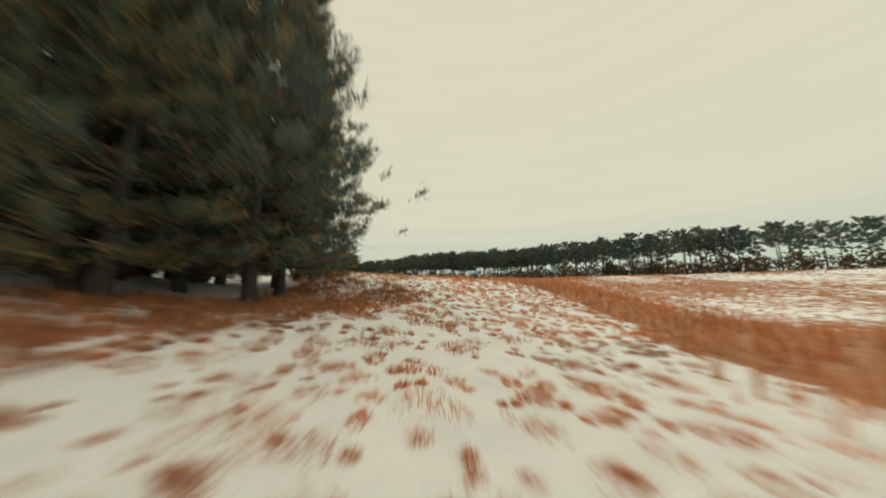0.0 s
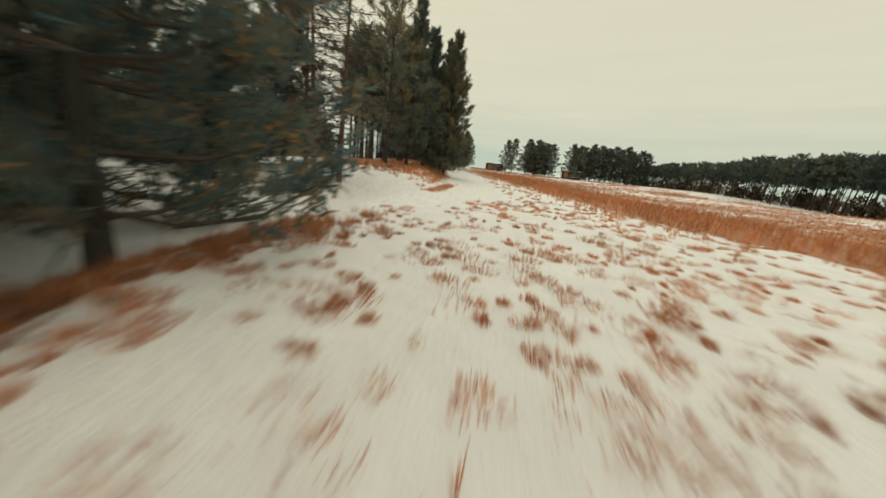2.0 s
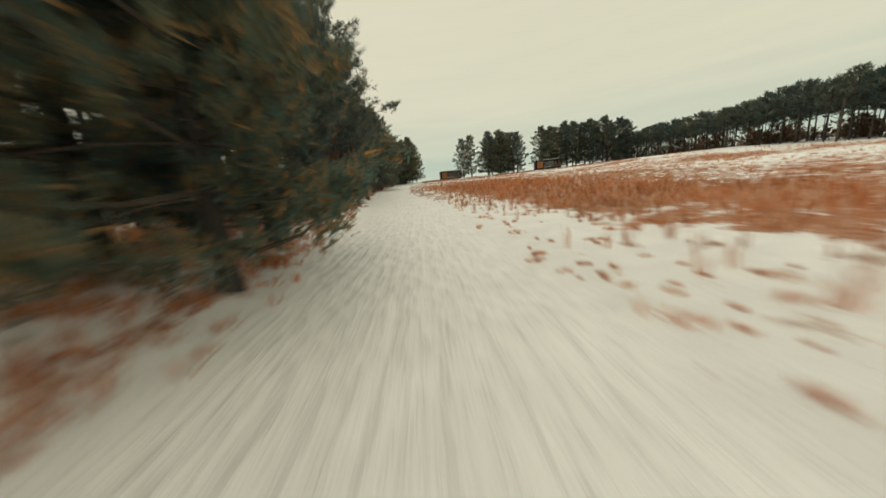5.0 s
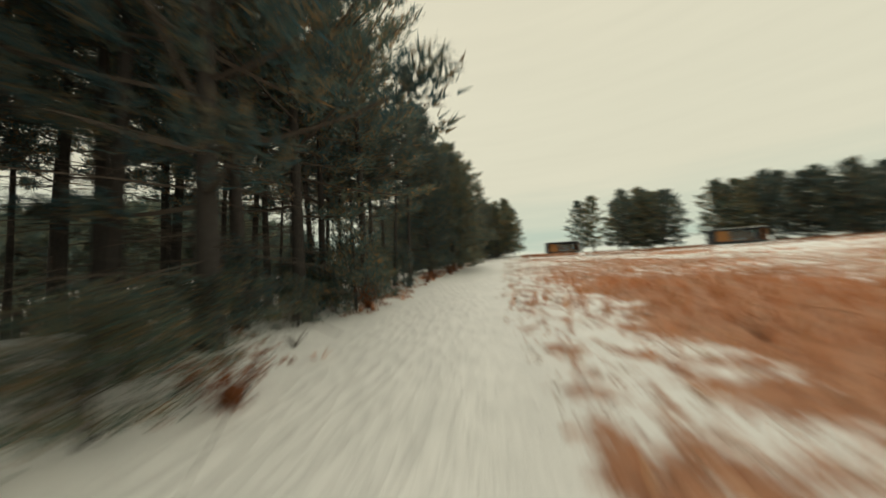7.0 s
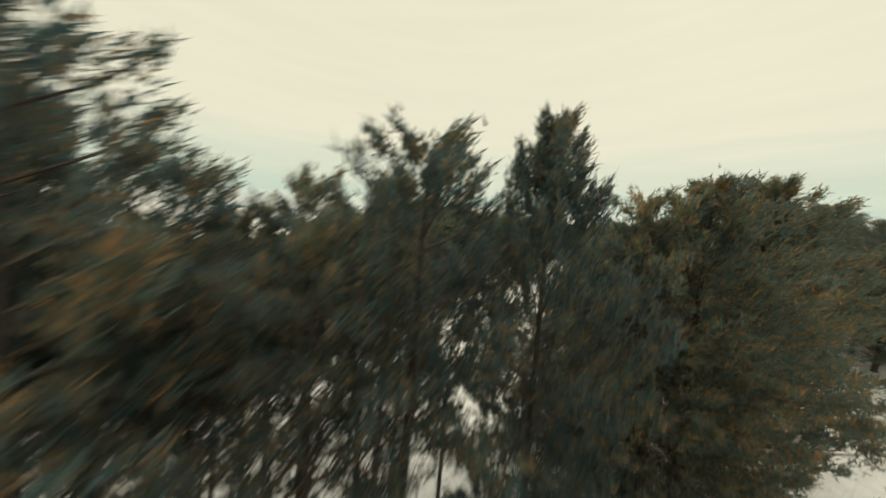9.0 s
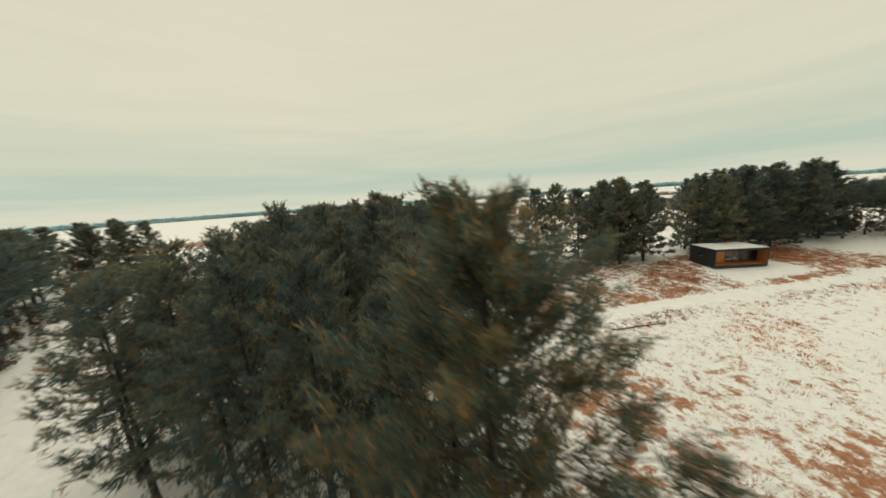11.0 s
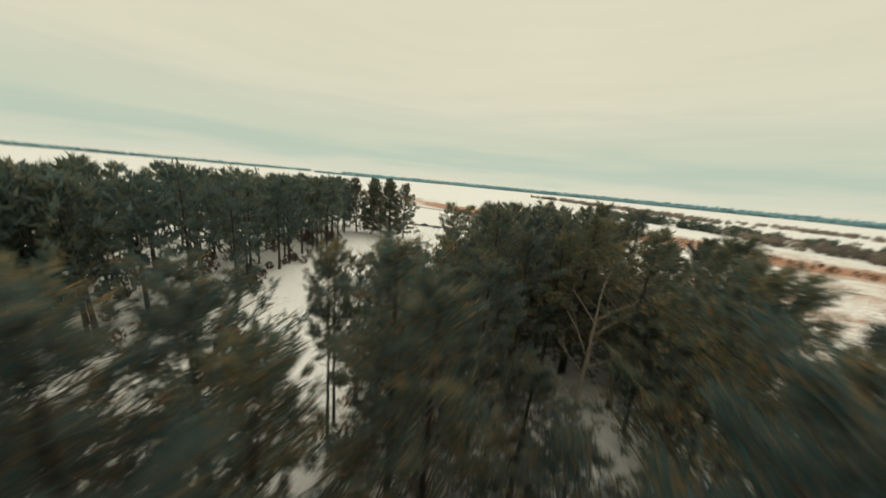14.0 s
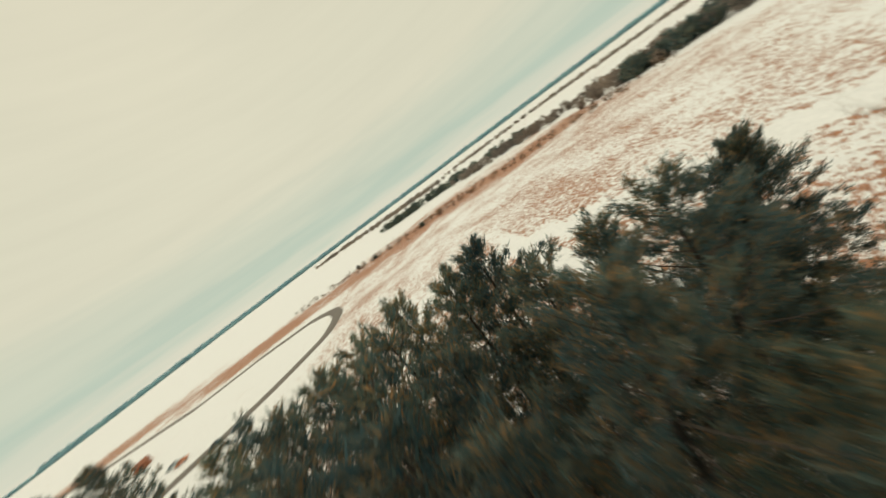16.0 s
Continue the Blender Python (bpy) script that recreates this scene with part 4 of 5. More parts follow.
dense = lambda x, y: clear(x, y) * smooth(-4.2, 3.8, past(x, y) + 2.0 * wavy(x, y, 0.5, 2.5) + 1.4 * wavy(x, y, 1.9, 0.5)) * smooth(18, 9, past(x, y)) * smooth(-58, -44, y) * smooth(80, 58, y) * (0.72 + 0.3 * wavy(x, y, 0.2))
grass("prairie_grass", "tall dense rust-coloured prairie grass", strewn(46000, -8, 50, -58, 84, dense, gr), 0.66, 0.010, 0.20, 7, 43)
wide = lambda x, y: clear(x, y) * smooth(7, 13, past(x, y)) * np.clip(0.55 + 0.55 * drift(x, y), 0.08, 1) * (1 - 0.75 * smooth(78, 92, y))
tufts("prairie_grass", "thinner prairie grass between patches of snow", strewn(25000, 0, 88, -58, 112, wide, gr), 0.44, 0.026, 0.30, 9, 44)
yard_ = lambda x, y: clear(x, y) * (0.45 + 0.6 * wavy(x, y, 0.22, 3.0))
tufts("prairie_grass", "matted brown grass before the cabins", strewn(8000, -2, 66, 112, 133, yard_, gr), 0.30, 0.034, 0.42, 15, 45, M_MAT)
tufts("prairie_grass", "patches of rust grass beside the snow path", strewn(3600, 0, 66, 90, 112, lambda x, y: clear(x, y) * smooth(0.15, 0.45, wavy(x, y, 0.22, 1.0)), gr), 0.36, 0.030, 0.36, 16, 51)
snowy = lambda y: 1 - 0.88 * smooth(45.5, 48.5, y) * smooth(61, 57, y)
verge = lambda x, y: snowy(y) * smooth(-2.9, -3.8, x - trail_x(y)) * smooth(-8.5, -5.5, x - trail_x(y)) * (0.40 + 0.6 * wavy(x, y, 0.3, 2.0))
grass("verge_grass", "rust grass and weeds under the pines", strewn(6200, -22, -2, 7, 120, verge, gr), 0.40, 0.010, 0.24, 14, 46, 0.5)
under = lambda x, y: corner_grass(x, y) * (0.62 + 0.45 * wavy(x, y, 0.9, 1.0))
hem = lambda x, y: corner_grass(x, y) * 0.8
tufts("verge_grass", "rust grass clumps at the edge of the corner pines", evenly(0.40, -15, 0, -26, -6, hem, gr), 0.27, 0.008, 0.20, 80, 52)
tufts("verge_grass", "matted rust grass under the corner pines", strewn(5000, -19, -2, -27, -6, under, gr), 0.30, 0.010, 0.22, 34, 47, M_MAT)
left_patch = lambda x, y: snowy(y) * (1 - 0.7 * smooth(34, 41, y)) * smooth(8, 11, y) * smooth(54, 46, y) * smooth(-2.8, -3.6, x - trail_x(y)) * smooth(-18, -12, x) * (0.55 + 0.45 * wavy(x, y, 0.45, 1.5))
grass("verge_grass", "low rust grass on the bank beside the trail", strewn(8500, -20, -2, 7, 54, left_patch, gr), 0.36, 0.009, 0.24, 16, 48, 0.5)
strip = lambda x, y: smooth(0.55, 0.1, np.abs(x + 2.9 - 0.07 * (y - 4) + 0.2 * wavy(x, y, 1.3))) * smooth(1.8, 3.6, y) * smooth(13, 10, y)
tufts("verge_grass", "thin line of rust grass between trail and open snow", strewn(700, -4.5, -1.5, 1, 13, strip, gr), 0.26, 0.011, 0.15, 34, 55)
weeds = lambda x, y: smooth(1.1, 0.3, np.abs(x - trail_x(y) + 4.0 + 0.4 * wavy(x, y, 0.7))) * smooth(36, 40, y) * smooth(49, 46, y)
tufts("verge_grass", "dark brown weeds on the bank beside the trail", strewn(900, -9, -4, 36, 50, weeds, gr), 0.34, 0.010, 0.15, 26, 56, M_SHRUB)
lip = lambda x, y: snowy(y) * smooth(0.9, 0.2, np.abs(x - trail_x(y) + 3.3)) * smooth(2, 5, y) * smooth(60, 40, y) * 0.75
grass("verge_grass", "rust grass fringe along the trail", strewn(900, -9, -1, 2, 60, lip, gr), 0.30, 0.009, 0.22, 14, 49, 0.5)
bank = lambda x, y: snowy(y) * smooth(-2.9, -3.4, x - trail_x(y)) * smooth(-9, -6, x - trail_x(y)) * (0.5 + 0.5 * wavy(x, y, 0.6, 0.5))
tufts("verge_grass", "matted brown grass on the bank below the pines", strewn(2500, -17, -3, 33, 70, bank, gr), 0.26, 0.016, 0.24, 26, 50, M_MAT)


# ---- beyond the hill: road, thickets, far woods ----
def laid(name, line, wide, material, lift, label, category):
    """A strip that follows the ground along a line."""
    pts = np.array(line, float)
    d = np.r_[0, np.cumsum(np.hypot(*np.diff(pts, axis=0).T))]
    q = np.linspace(0, d[-1], int(d[-1] / 3) + 2)
    x, y = np.interp(q, d, pts[:, 0]), np.interp(q, d, pts[:, 1])
    for _ in range(5):
        x[1:-1] = (x[:-2] + 2 * x[1:-1] + x[2:]) / 4
        y[1:-1] = (y[:-2] + 2 * y[1:-1] + y[2:]) / 4
    t = np.stack([np.gradient(x), np.gradient(y)], 1)
    t /= np.linalg.norm(t, axis=1)[:, None]
    rows_ = []
    for o, dz in ((-0.5, -0.3), (-0.46, 0.0), (0, 0.04), (0.46, 0.0), (0.5, -0.3)):
        px, py = x - t[:, 1] * wide * o, y + t[:, 0] * wide * o
        rows_.append(np.stack([px, py, height(px, py) + lift + dz], 1))
    v = np.stack(rows_, 1).reshape(-1, 3)
    i = (np.arange(len(q) - 1)[:, None] * 5 + np.arange(4)[None]).ravel()
    me = mesh_from(name, v, np.stack([i, i + 1, i + 6, i + 5], 1), material, True)
    return tagged(new(name, me), label, category, kind="structure")


laid("road", [(-430, 400), (-330, 366), (-216, 336), (-168, 342), (-122, 337), (-101, 322), (-92, 303), (-92, 280), (-110, 261), (-126, 249), (-155, 232), (-195, 214)], 7.5, M_STONE, 0.12, "grey gravel drive with a hairpin bend in snow", "road")


def thicket(name, label, line, deep, tall, count, material, seed, size, pitch=0.55):
    """A belt of brush or far trees: many small twig sprays in uneven mounds."""
    r = np.random.default_rng(seed)
    pts = np.array(line, float)
    d = np.r_[0, np.cumsum(np.hypot(*np.diff(pts, axis=0).T))]
    n = max(6, int(d[-1] / (tall * pitch)))
    q = r.uniform(0, d[-1], n)
    cx, cy = np.interp(q, d, pts[:, 0]) + r.normal(0, deep, n), np.interp(q, d, pts[:, 1]) + r.normal(0, deep, n)
    h = tall * r.uniform(0.45, 1.1, n)
    k = count // n
    a, u = r.uniform(0, 6.283, (n, k)), r.random((n, k))
    rad = h[:, None] * 0.48 * np.sin(np.pi * np.clip(0.12 + 0.82 * u, 0, 1)) * np.sqrt(r.random((n, k)))
    x, y = cx[:, None] + np.cos(a) * rad, cy[:, None] + np.sin(a) * rad
    z = height(cx, cy)[:, None] + u * h[:, None] * 0.9
    base = np.stack([x, y, z], -1).reshape(-1, 3)
    way = np.stack([np.cos(a) * 0.5, np.sin(a) * 0.5, np.full_like(a, 0.8)], -1).reshape(-1, 3) + r.normal(0, 0.4, (n * k, 3))
    L = r.uniform(0.6, 1.3, n * k) * size
    v, f = sprays(base, way, L, L * 0.28, r)
    tagged(new(name, mesh_from(name, v, f, material)), label, "thicket", kind="stuff")


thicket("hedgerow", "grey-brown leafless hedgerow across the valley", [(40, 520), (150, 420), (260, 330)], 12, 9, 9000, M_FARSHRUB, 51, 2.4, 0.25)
thicket("conifer_belt", "dark conifer belt across the valley", [(-90, 640), (60, 545), (130, 470)], 6, 11, 7000, M_NEEDLE_FAR, 52, 3.2, 0.2)
thicket("hedgerow", "leafless thicket beyond the prairie", [(120, 360), (190, 250), (230, 150)], 14, 11, 11000, M_FARSHRUB, 53, 2.2, 0.2)
thicket("conifer_belt", "dark conifers beyond the prairie", [(130, 330), (160, 285), (195, 270)], 8, 12, 6000, M_NEEDLE_FAR, 54, 2.6, 0.2)
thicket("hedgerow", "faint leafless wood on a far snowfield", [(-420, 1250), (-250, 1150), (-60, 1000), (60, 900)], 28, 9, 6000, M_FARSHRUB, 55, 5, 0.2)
thicket("hedgerow", "brushy rows in the rust meadow", [(-180, 430), (-60, 400), (40, 350), (120, 300)], 8, 4, 4500, M_SHRUB, 56, 1.0, 0.4)
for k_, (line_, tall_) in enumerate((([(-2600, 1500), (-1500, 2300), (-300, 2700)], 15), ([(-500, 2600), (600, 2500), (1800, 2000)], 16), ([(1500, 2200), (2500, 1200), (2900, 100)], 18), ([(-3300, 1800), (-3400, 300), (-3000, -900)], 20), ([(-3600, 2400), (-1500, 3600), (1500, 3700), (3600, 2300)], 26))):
    thicket("far_woods", "woods on the horizon, tinted blue-grey to stand for haze", line_, 10, tall_ * 0.85, 15000, M_HAZEWOOD, 60 + k_, tall_ * 0.8, 0.11)
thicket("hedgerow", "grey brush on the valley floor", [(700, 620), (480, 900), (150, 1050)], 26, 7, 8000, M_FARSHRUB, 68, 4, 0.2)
thicket("brush", "grey-brown brush along the clearing's edge", [(-38, 60), (-62, 100), (-80, 135), (-95, 160), (-120, 182)], 3.0, 3.4, 9000, M_SHRUB, 71, 0.55)
thicket("brush", "leafless brush at the wood's far edge", [(-60, 165), (-45, 178), (-20, 182)], 4.0, 4.0, 4200, M_SHRUB, 72, 0.6)
thicket("brush", "grey-brown undergrowth beneath the ridge pines", [(97, -60), (94, -30), (96, 0), (98, 40), (98, 80), (94, 115), (84, 148)], 3.2, 5.4, 22000, M_SHRUB, 73, 0.8, 0.14)
thicket("brush", "dim leafless undergrowth behind the corner pines", [(-11, -10.5), (-15, -13), (-20, -15), (-25, -18)], 1.6, 2.6, 7000, M_SHRUB, 75, 0.4, 0.2)
thicket("brush", "dark undergrowth inside the plantation", [(-34, -14), (-46, 20), (-62, 60), (-84, 105), (-104, 145), (-132, 185)], 4.0, 4.5, 9000, M_SHRUB, 74, 0.9, 0.3)


# ---- bare trees, brush and small things ----
def bare_meshes(tall, seed, forks=4, spread=0.55, thick=0.016):
    """A leafless tree: trunk, and limbs that fork again and again."""
    r = np.random.default_rng(seed)
    chunks = []

    def grow(start, way, length, rad, level):
        u = np.linspace(0, 1, 4)
        side = r.normal(0, 0.10, 3)
        pts = start + way * (u * length)[:, None] + side * (np.sin(u * 2.2) * length * 0.35)[:, None]
        chunks.append(tube(pts, rad * (1 - 0.55 * u), 5 if level < 2 else 3))
        if level >= forks:
            return
        for k in range(3 if level else 7):
            q = r.uniform(0.35, 1.0) if level else 0.32 + 0.68 * (k + r.random()) / 7
            d = way + r.normal(0, spread, 3) + np.array([0, 0, 0.22])
            d /= np.linalg.norm(d)
            at = np.array([np.interp(q, u, pts[:, i]) for i in range(3)])
            grow(at, d, length * r.uniform(0.42, 0.66), rad * (1 - 0.5 * q) * 0.55, level + 1)
    u = np.linspace(0, 1, 8)
    lean = r.normal(0, 0.03, 2) * tall
    axis = np.stack([lean[0] * u ** 2, lean[1] * u ** 2, -0.3 + u * tall * 0.8], 1)
    trunk = tube(axis, thick * tall * (1 - 0.75 * u), 7)
    for k in range(9):
        q = 0.3 + 0.7 * (k + r.random()) / 9
        a = k * 2.4 + r.normal(0, 0.3)
        d = np.array([np.cos(a) * spread * 1.4, np.sin(a) * spread * 1.4, 0.8])
        at = np.array([np.interp(q, u, axis[:, i]) for i in range(3)])
        grow(at, d / np.linalg.norm(d), tall * 0.30 * (1.25 - 0.6 * q), thick * tall * 0.42 * (1 - 0.6 * q), 1)
    return trunk, gathered(chunks)


def bare_tree(label, material, **kw):
    trunk, limbs = bare_meshes(**kw)
    root = tagged(new("bare_tree"), label, "tree")
    part("trunk", mesh_from("trunk", *trunk, material, True), root)
    tagged(part("branchwork", mesh_from("branchwork", *limbs, material), root), kind="stuff")
    root_height[root.name] = kw["tall"]
    return root


BIRCH = [bare_tree("pale leafless tree among dark pines", M_PALEBARK, tall=11, seed=81), bare_tree("pale leafless tree with a forked crown", M_PALEBARK, tall=10, seed=82, spread=0.7)]
stand(BIRCH, [(-19.1, 143.5), (-17.5, 151.4), (-14.6, 150.6), (-9.5, 160.5), (-58.0, 168.0), (-64.0, 160.0)], "leafless trees in the wood", 15.2, 0.15)
OAK = [bare_tree("grey-brown leafless tree in front of the ridge pines", M_TWIG, tall=12, seed=83, spread=0.8)]
stand(OAK, [(88, 103), (86, 78), (82, 124), (78, 130), (90, 40), (89, 118), (84, 137)], "leafless trees along the ridge", 11.5, 0.2)


def rust_oak(label, tall, seed, leaves):
    """A young oak that keeps its withered leaves on thin spreading limbs."""
    root = bare_tree(label, M_TWIG, tall=tall, seed=seed, spread=0.9, thick=0.011)
    r = np.random.default_rng(seed)
    _, (v, f) = bare_meshes(tall=tall, seed=seed, spread=0.9, thick=0.011)
    v = v[v[:, 2] > tall * 0.35]
    b = v[r.integers(0, len(v), leaves)] + r.normal(0, 0.05, (leaves, 3))
    hang = r.normal(0, 0.6, (leaves, 3)) + np.array([0, 0, -0.5])
    tagged(part("foliage", mesh_from("foliage", *sprays(b, hang, r.uniform(0.10, 0.18, leaves), r.uniform(0.03, 0.05, leaves), r), M_LEAF), root), kind="stuff")
    return root


OAKLING = [rust_oak("young oak with withered rust leaves beside the trail", 6.5, 86, 360)]
stand(OAKLING, [(-9.4, 44.8), (-9.0, 47.6)], "young oaks beside the trail", lambda x, y: 7.0 if y < 46 else 5.0, 0.02, 1.2)


def dead_spruce(label, tall, seed):
    """A dying spruce: tall straight trunk with many thin level boughs and a few brown sprays."""
    r = np.random.default_rng(seed)
    hs = np.linspace(-0.3, tall, 9)
    trunk = tube(np.stack([0 * hs, 0 * hs, hs], 1), 0.16 * (1 - np.clip(hs, 0, None) / tall) + 0.02, 8)
    chunks, bs, ws = [], [], []
    for k in range(110):
        h = tall * (0.10 + 0.88 * k / 110)
        a, reach = k * 2.399 + r.normal(0, 0.3), (1 - h / tall) ** 0.7 * 3.1 * r.uniform(0.5, 1.1) + 0.3
        d = np.array([np.cos(a), np.sin(a), 0])
        u = np.linspace(0, 1, 4)
        pts = np.array([0, 0, h]) + d * (u * reach)[:, None] + np.array([0, 0, 1.0]) * (reach * (-0.10 * u + 0.12 * u ** 3))[:, None]
        chunks.append(tube(pts, 0.030 * (1 - 0.8 * u) + 0.006, 3))
        for _ in range(9):
            q = r.uniform(0.25, 1)
            s0 = np.array([np.interp(q, u, pts[:, i]) for i in range(3)])
            d2 = (d + r.normal(0, 0.6, 3)) * np.array([1, 1, 0.4])
            chunks.append(tube(np.stack([s0, s0 + d2 * 0.22, s0 + d2 * 0.5]), [0.011, 0.009, 0.005], 3))
            if r.random() < 0.5:
                bs.append(np.repeat((s0 + d2 * 0.3)[None], 4, 0) + r.normal(0, 0.08, (4, 3)))
                ws.append(d2 + r.normal(0, 0.4, (4, 3)))
    root = tagged(new("dead_spruce"), label, "tree")
    part("trunk", mesh_from("trunk", *trunk, M_REDBARK, True), root)
    tagged(part("branchwork", mesh_from("branchwork", *gathered(chunks), M_TWIG), root), kind="stuff")
    b_, w_ = np.concatenate(bs), np.concatenate(ws)
    tagged(part("foliage", mesh_from("foliage", *sprays(b_, w_, r.uniform(0.2, 0.4, len(b_)), r.uniform(0.02, 0.04, len(b_)), r), M_DEADNEEDLE), root), kind="stuff")
    root_height[root.name] = tall
    return root


SPRUCE = [dead_spruce("dying spruce with thin bare boughs beside the trail", 15, 91)]
stand(SPRUCE, [(-9.3, 3.6), (-11.1, 3.8), (-13.2, 6.4)], "dying spruces", 15.0, 0.05)


def bush(label, tall, seed, twig, leaf=None, leaves=0):
    """Many thin stems from one stool, with withered leaves where it keeps them."""
    r = np.random.default_rng(seed)
    chunks, tips = [], []
    for _ in range(26):
        a, out = r.uniform(0, 6.28), r.uniform(0.15, 0.75)
        u = np.linspace(0, 1, 4)
        d = np.array([np.cos(a), np.sin(a), 0])
        h = tall * r.uniform(0.5, 1.05)
        pts = d * (u ** 1.4 * out * tall)[:, None] + np.array([0, 0, 1.0]) * (u * h)[:, None] - np.array([0, 0, 0.05])
        chunks.append(tube(pts, 0.010 * (1 - 0.8 * u) + 0.002, 3))
        tips.append(pts[1:])
    root = tagged(new("bush"), label, "bush")
    tagged(part("stem", mesh_from("stem", *gathered(chunks), twig), root), kind="stuff")
    if leaf:
        t_ = np.concatenate(tips)
        b_ = t_[r.integers(0, len(t_), leaves)] + r.normal(0, 0.07 * tall, (leaves, 3))
        b_[:, 2] = np.abs(b_[:, 2])
        tagged(part("foliage", mesh_from("foliage", *sprays(b_, r.normal(0, 1, (leaves, 3)), r.uniform(0.07, 0.14, leaves), r.uniform(0.03, 0.05, leaves), r), leaf), root), kind="stuff")
    root_height[root.name] = tall
    return root


RUSTBUSH = [bush("oak sapling with withered rust-red leaves", 1.1, 101, M_TWIG, M_LEAF, 420)]
stand(RUSTBUSH, [(-7.1, 51.9), (-9.8, 79.3), (-10.2, 74.0), (-10.0, 71.5), (-8.0, 44.0), (-10.6, 84.0), (-9.4, 60.5), (-44, 124), (-31, 131), (-60, 172), (-52, 170)], "rust-leaved saplings", lambda x, y: 1.0 if y < 100 else 4.5, 0.2)
TWIGBUSH = [bush("low leafless bush poking out of snow", 1.0, 102, M_TWIG), bush("small evergreen seedling under the pines", 0.9, 103, M_TWIG, M_NEEDLE, 360)]
stand(TWIGBUSH, [(-8.3, 54.6), (-7.9, 46.5), (-9.6, 64.0), (-10.4, 68.2), (-8.6, 49.8), (-7.2, 40.4), (3.1, 56.4), (-10.8, 77.0), (-12.5, 8.0), (-10.4, 57.5), (-8.8, 51.4), (-9.4, 53.2)], "bushes under the pines", 0.8, 0.35)


def log(label, length, rad, seed):
    r = np.random.default_rng(seed)
    u = np.linspace(0, 1, 8)
    pts = np.stack([u * length, r.normal(0, 0.04, 8), np.full(8, rad * 0.7)], 1)
    v, f = tube(pts, rad * (1 - 0.35 * u), 8)
    ob = new("log", mesh_from("log", v, f, M_BARK, True))
    return tagged(ob, label, "log")


lg = log("dark fallen log beside the snow path", 7.0, 0.09, 5)
lg.matrix_basis = pose(10.0, 112.6, float(height(14, 112.6)) - 0.02, 0, 0, -2)
lg2 = log("dark fallen branch in the stubble", 5.0, 0.14, 6)
lg2.matrix_basis = pose(3.0, 168.0, float(height(5, 168)), 0, 0, -20)


def car(paint, label, x, y, turn):
    root = tagged(new("car"), label, "car")
    z = float(height(x, y)) + 0.14
    prof = [(-2.2, 0.35), (-2.2, 0.8), (-1.9, 0.95), (-1.3, 1.0), (-0.8, 1.48), (0.9, 1.5), (1.6, 1.02), (2.15, 0.92), (2.2, 0.35)]
    bm = bmesh.new()
    l_, r_ = [[bm.verts.new((px, sy * (0.88 if pz < 1.1 else 0.70), pz)) for px, pz in prof] for sy in (-1, 1)]
    bm.faces.new(l_)
    bm.faces.new(r_[::-1])
    for i in range(len(prof)):
        j = (i + 1) % len(prof)
        bm.faces.new((l_[j], l_[i], r_[i], r_[j]))
    bmesh.ops.recalc_face_normals(bm, faces=bm.faces[:])
    bmesh.ops.bevel(bm, geom=bm.edges[:], offset=0.06, segments=2, affect="EDGES")
    me = bpy.data.meshes.new("body")
    bm.to_mesh(me)
    bm.free()
    me.materials.append(M_PAINT[paint])
    body = part("body", me, root)
    boxes("windscreen", [((1.0, -0.62, 1.08), (1.32, 0.62, 1.40))], M_STEEL, body, "dark windscreen")
    boxes("side_window", [((-0.75, -0.83, 1.08), (0.85, -0.74, 1.40))], M_STEEL, body, "dark side window")
    boxes("side_window", [((-0.75, 0.74, 1.08), (0.85, 0.83, 1.40))], M_STEEL, body, "dark side window")
    for wx in (-1.35, 1.35):
        for wy in (-0.82, 0.82):
            v, f = tube([(wx, wy - 0.1, 0.33), (wx, wy - 0.09, 0.33), (wx, wy + 0.09, 0.33), (wx, wy + 0.1, 0.33)], [0.18, 0.33, 0.33, 0.18], 12)
            part("wheel", mesh_from("wheel", v, f, M_TYRE, True), root)
    root.matrix_basis = pose(x, y, z, 0, 0, turn)
    tagged(root, group="cars on the gravel drive")


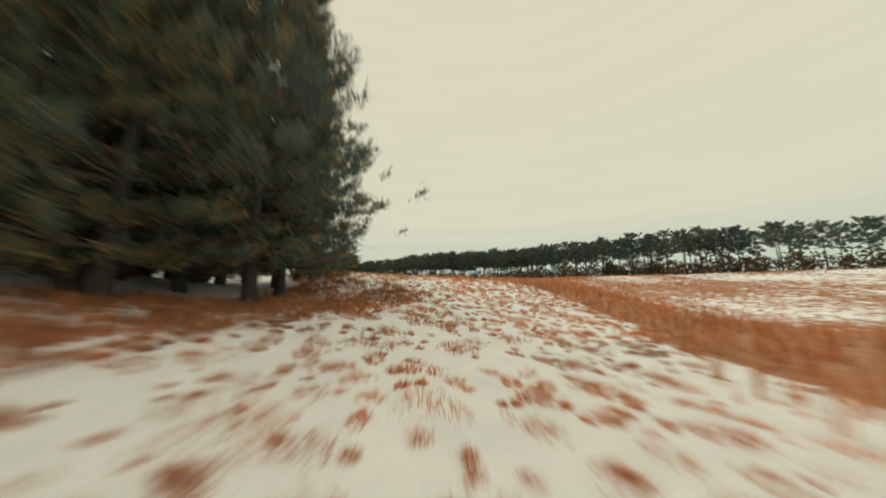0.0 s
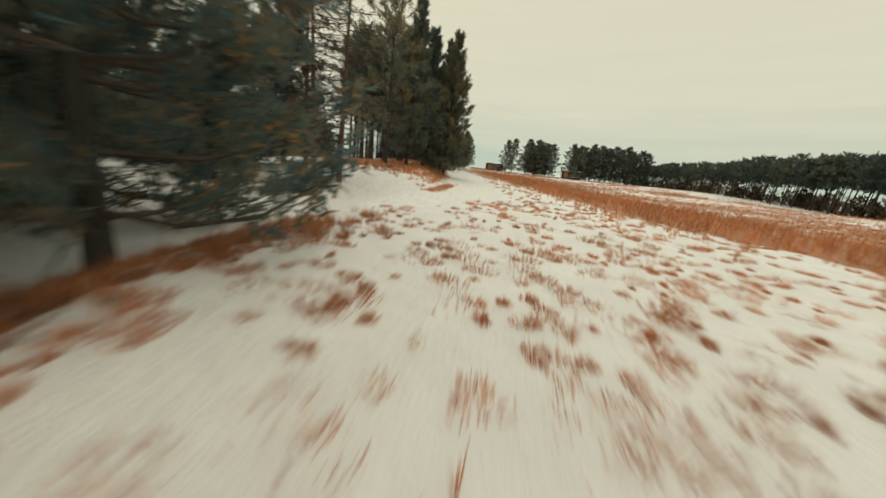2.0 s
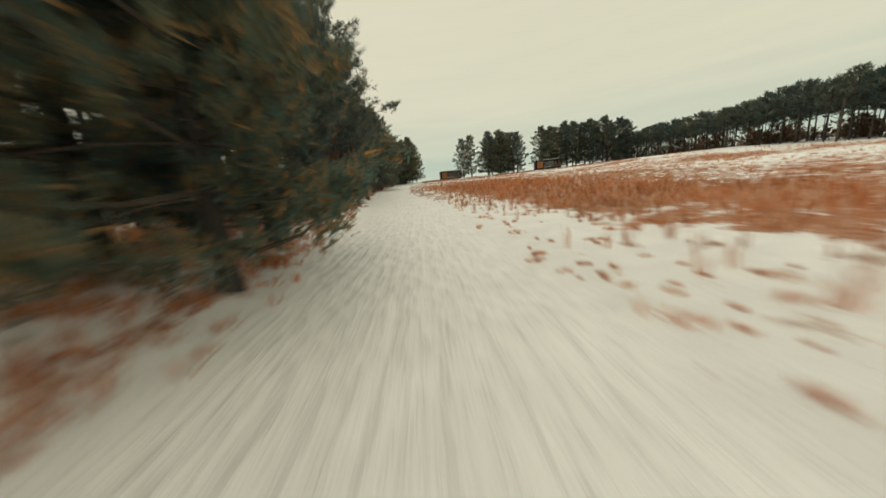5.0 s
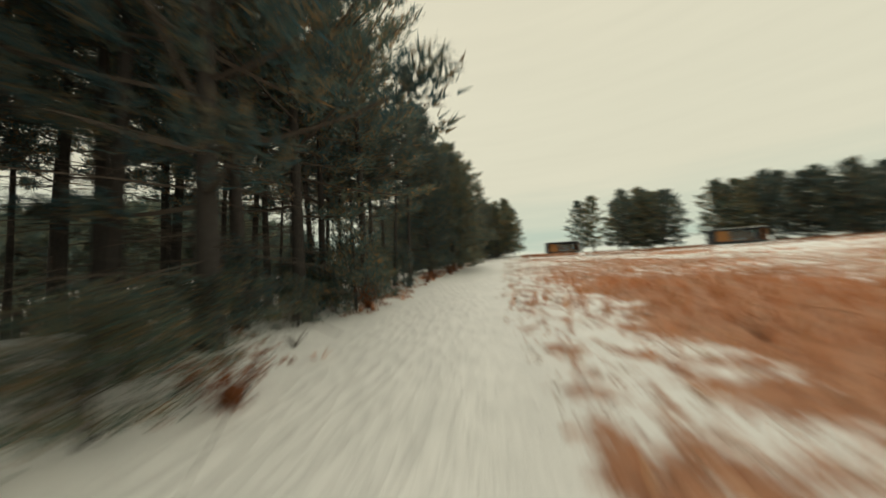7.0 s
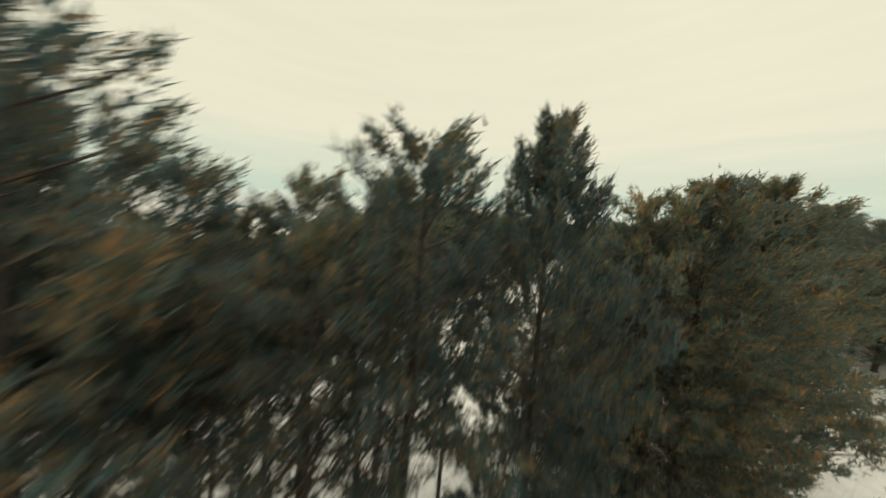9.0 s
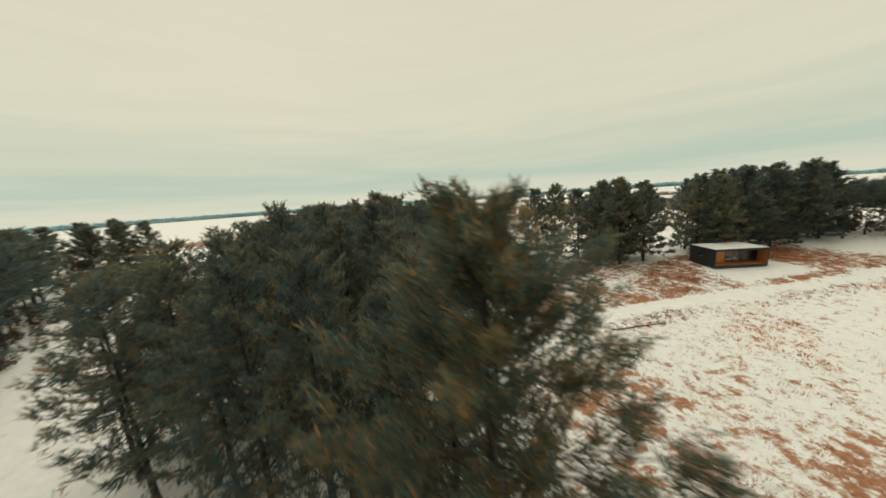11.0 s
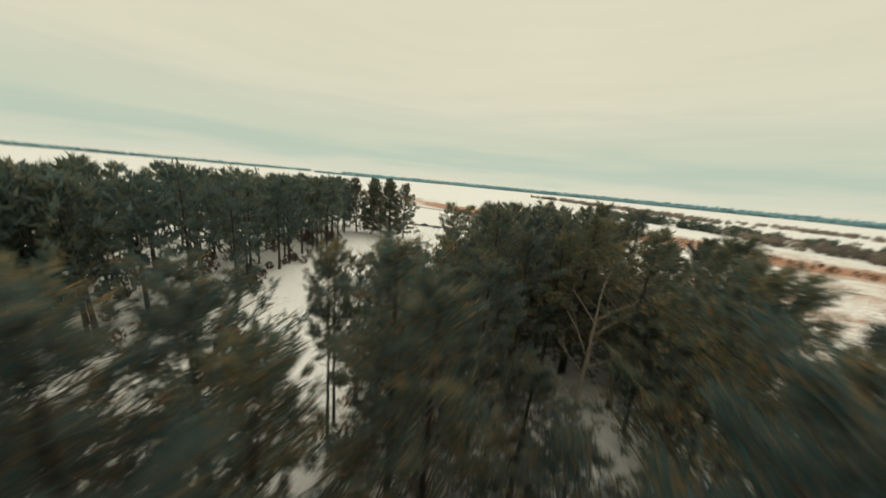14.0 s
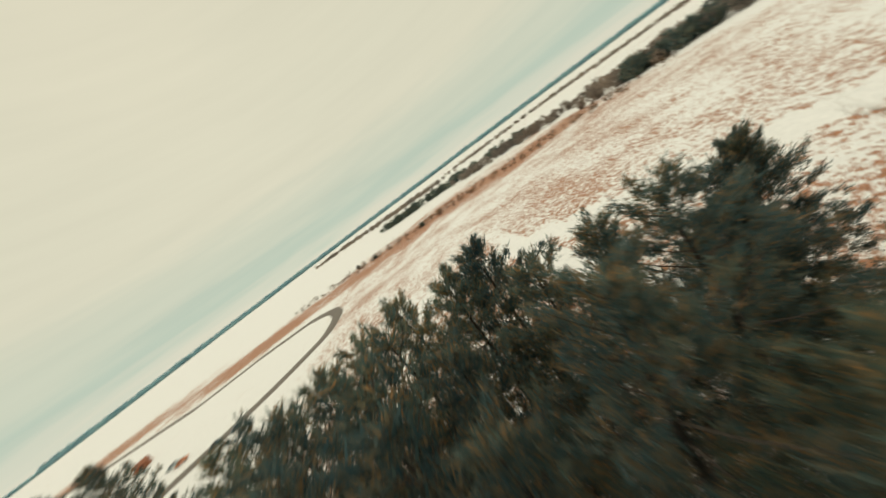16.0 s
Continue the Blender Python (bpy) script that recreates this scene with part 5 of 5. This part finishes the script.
car("teal", "dark teal car parked on the gravel drive", -127, 245.5, 40)
car("teal", "dark teal car parked behind another", -118.5, 246.5, 38)
car("orange", "orange car parked beside the gravel drive", -149, 253.5, 30)
car("grey", "pale grey car parked beside the gravel drive", -155.5, 256, 32)


def shed():
    root = tagged(new("shed"), "small rust-red shed with a snowy pitched roof", "shed")
    boxes("wall", [((0, 0, -0.3), (6, 4.4, 2.4))], M_RUSTWALL, root)
    bm = bmesh.new()
    a = [bm.verts.new(c) for c in ((-0.3, -0.3, 2.35), (6.3, -0.3, 2.35), (6.3, 4.7, 2.35), (-0.3, 4.7, 2.35), (-0.3, 2.2, 3.9), (6.3, 2.2, 3.9))]
    for f in ((0, 1, 5, 4), (2, 3, 4, 5), (0, 4, 3), (1, 2, 5), (3, 2, 1, 0)):
        bm.faces.new([a[i] for i in f])
    me = bpy.data.meshes.new("roof")
    bm.to_mesh(me)
    bm.free()
    me.materials.append(M_RUSTWALL)
    part("roof", me, root)
    boxes("door", [((2.3, -0.04, 0), (3.5, 0.02, 2.05))], M_DARK, root, "dark door")
    root.matrix_basis = pose(-205, 283, float(height(-205, 283)), 0, 0, 35)


shed()
for k_, (x_, y_) in enumerate([(-80, 405), (-30, 380), (150, 300), (-100, 415)]):
    thicket("shrub", "dark rounded shrub alone in the rust meadow", [(x_, y_), (x_ + 1, y_)], 0.4, 4.5, 500, M_NEEDLE_FAR, 120 + k_, 1.0)


def edging(label, length):
    """A row of low squared timbers laid end to end."""
    root = tagged(new("timber_edging"), label, "edging")
    x = 0.0
    while x < length:
        boxes("timber", [((x, -0.1, -0.1), (min(x + 2.38, length), 0.1, 0.16))], M_WOOD, root, "", 0.02)
        x += 2.4
    return root


ed = edging("low squared cedar timbers across the snow before the cabin", 12.5)
ed.matrix_basis = pose(-1.0, 130.9, float(height(5, 131.2)) + 0.02, 0, 0, 3)
stand(BIRCH, [(12.2, 145.6), (14.0, 147.4)], "leafless saplings behind the cabin", 4.2, 0.15)
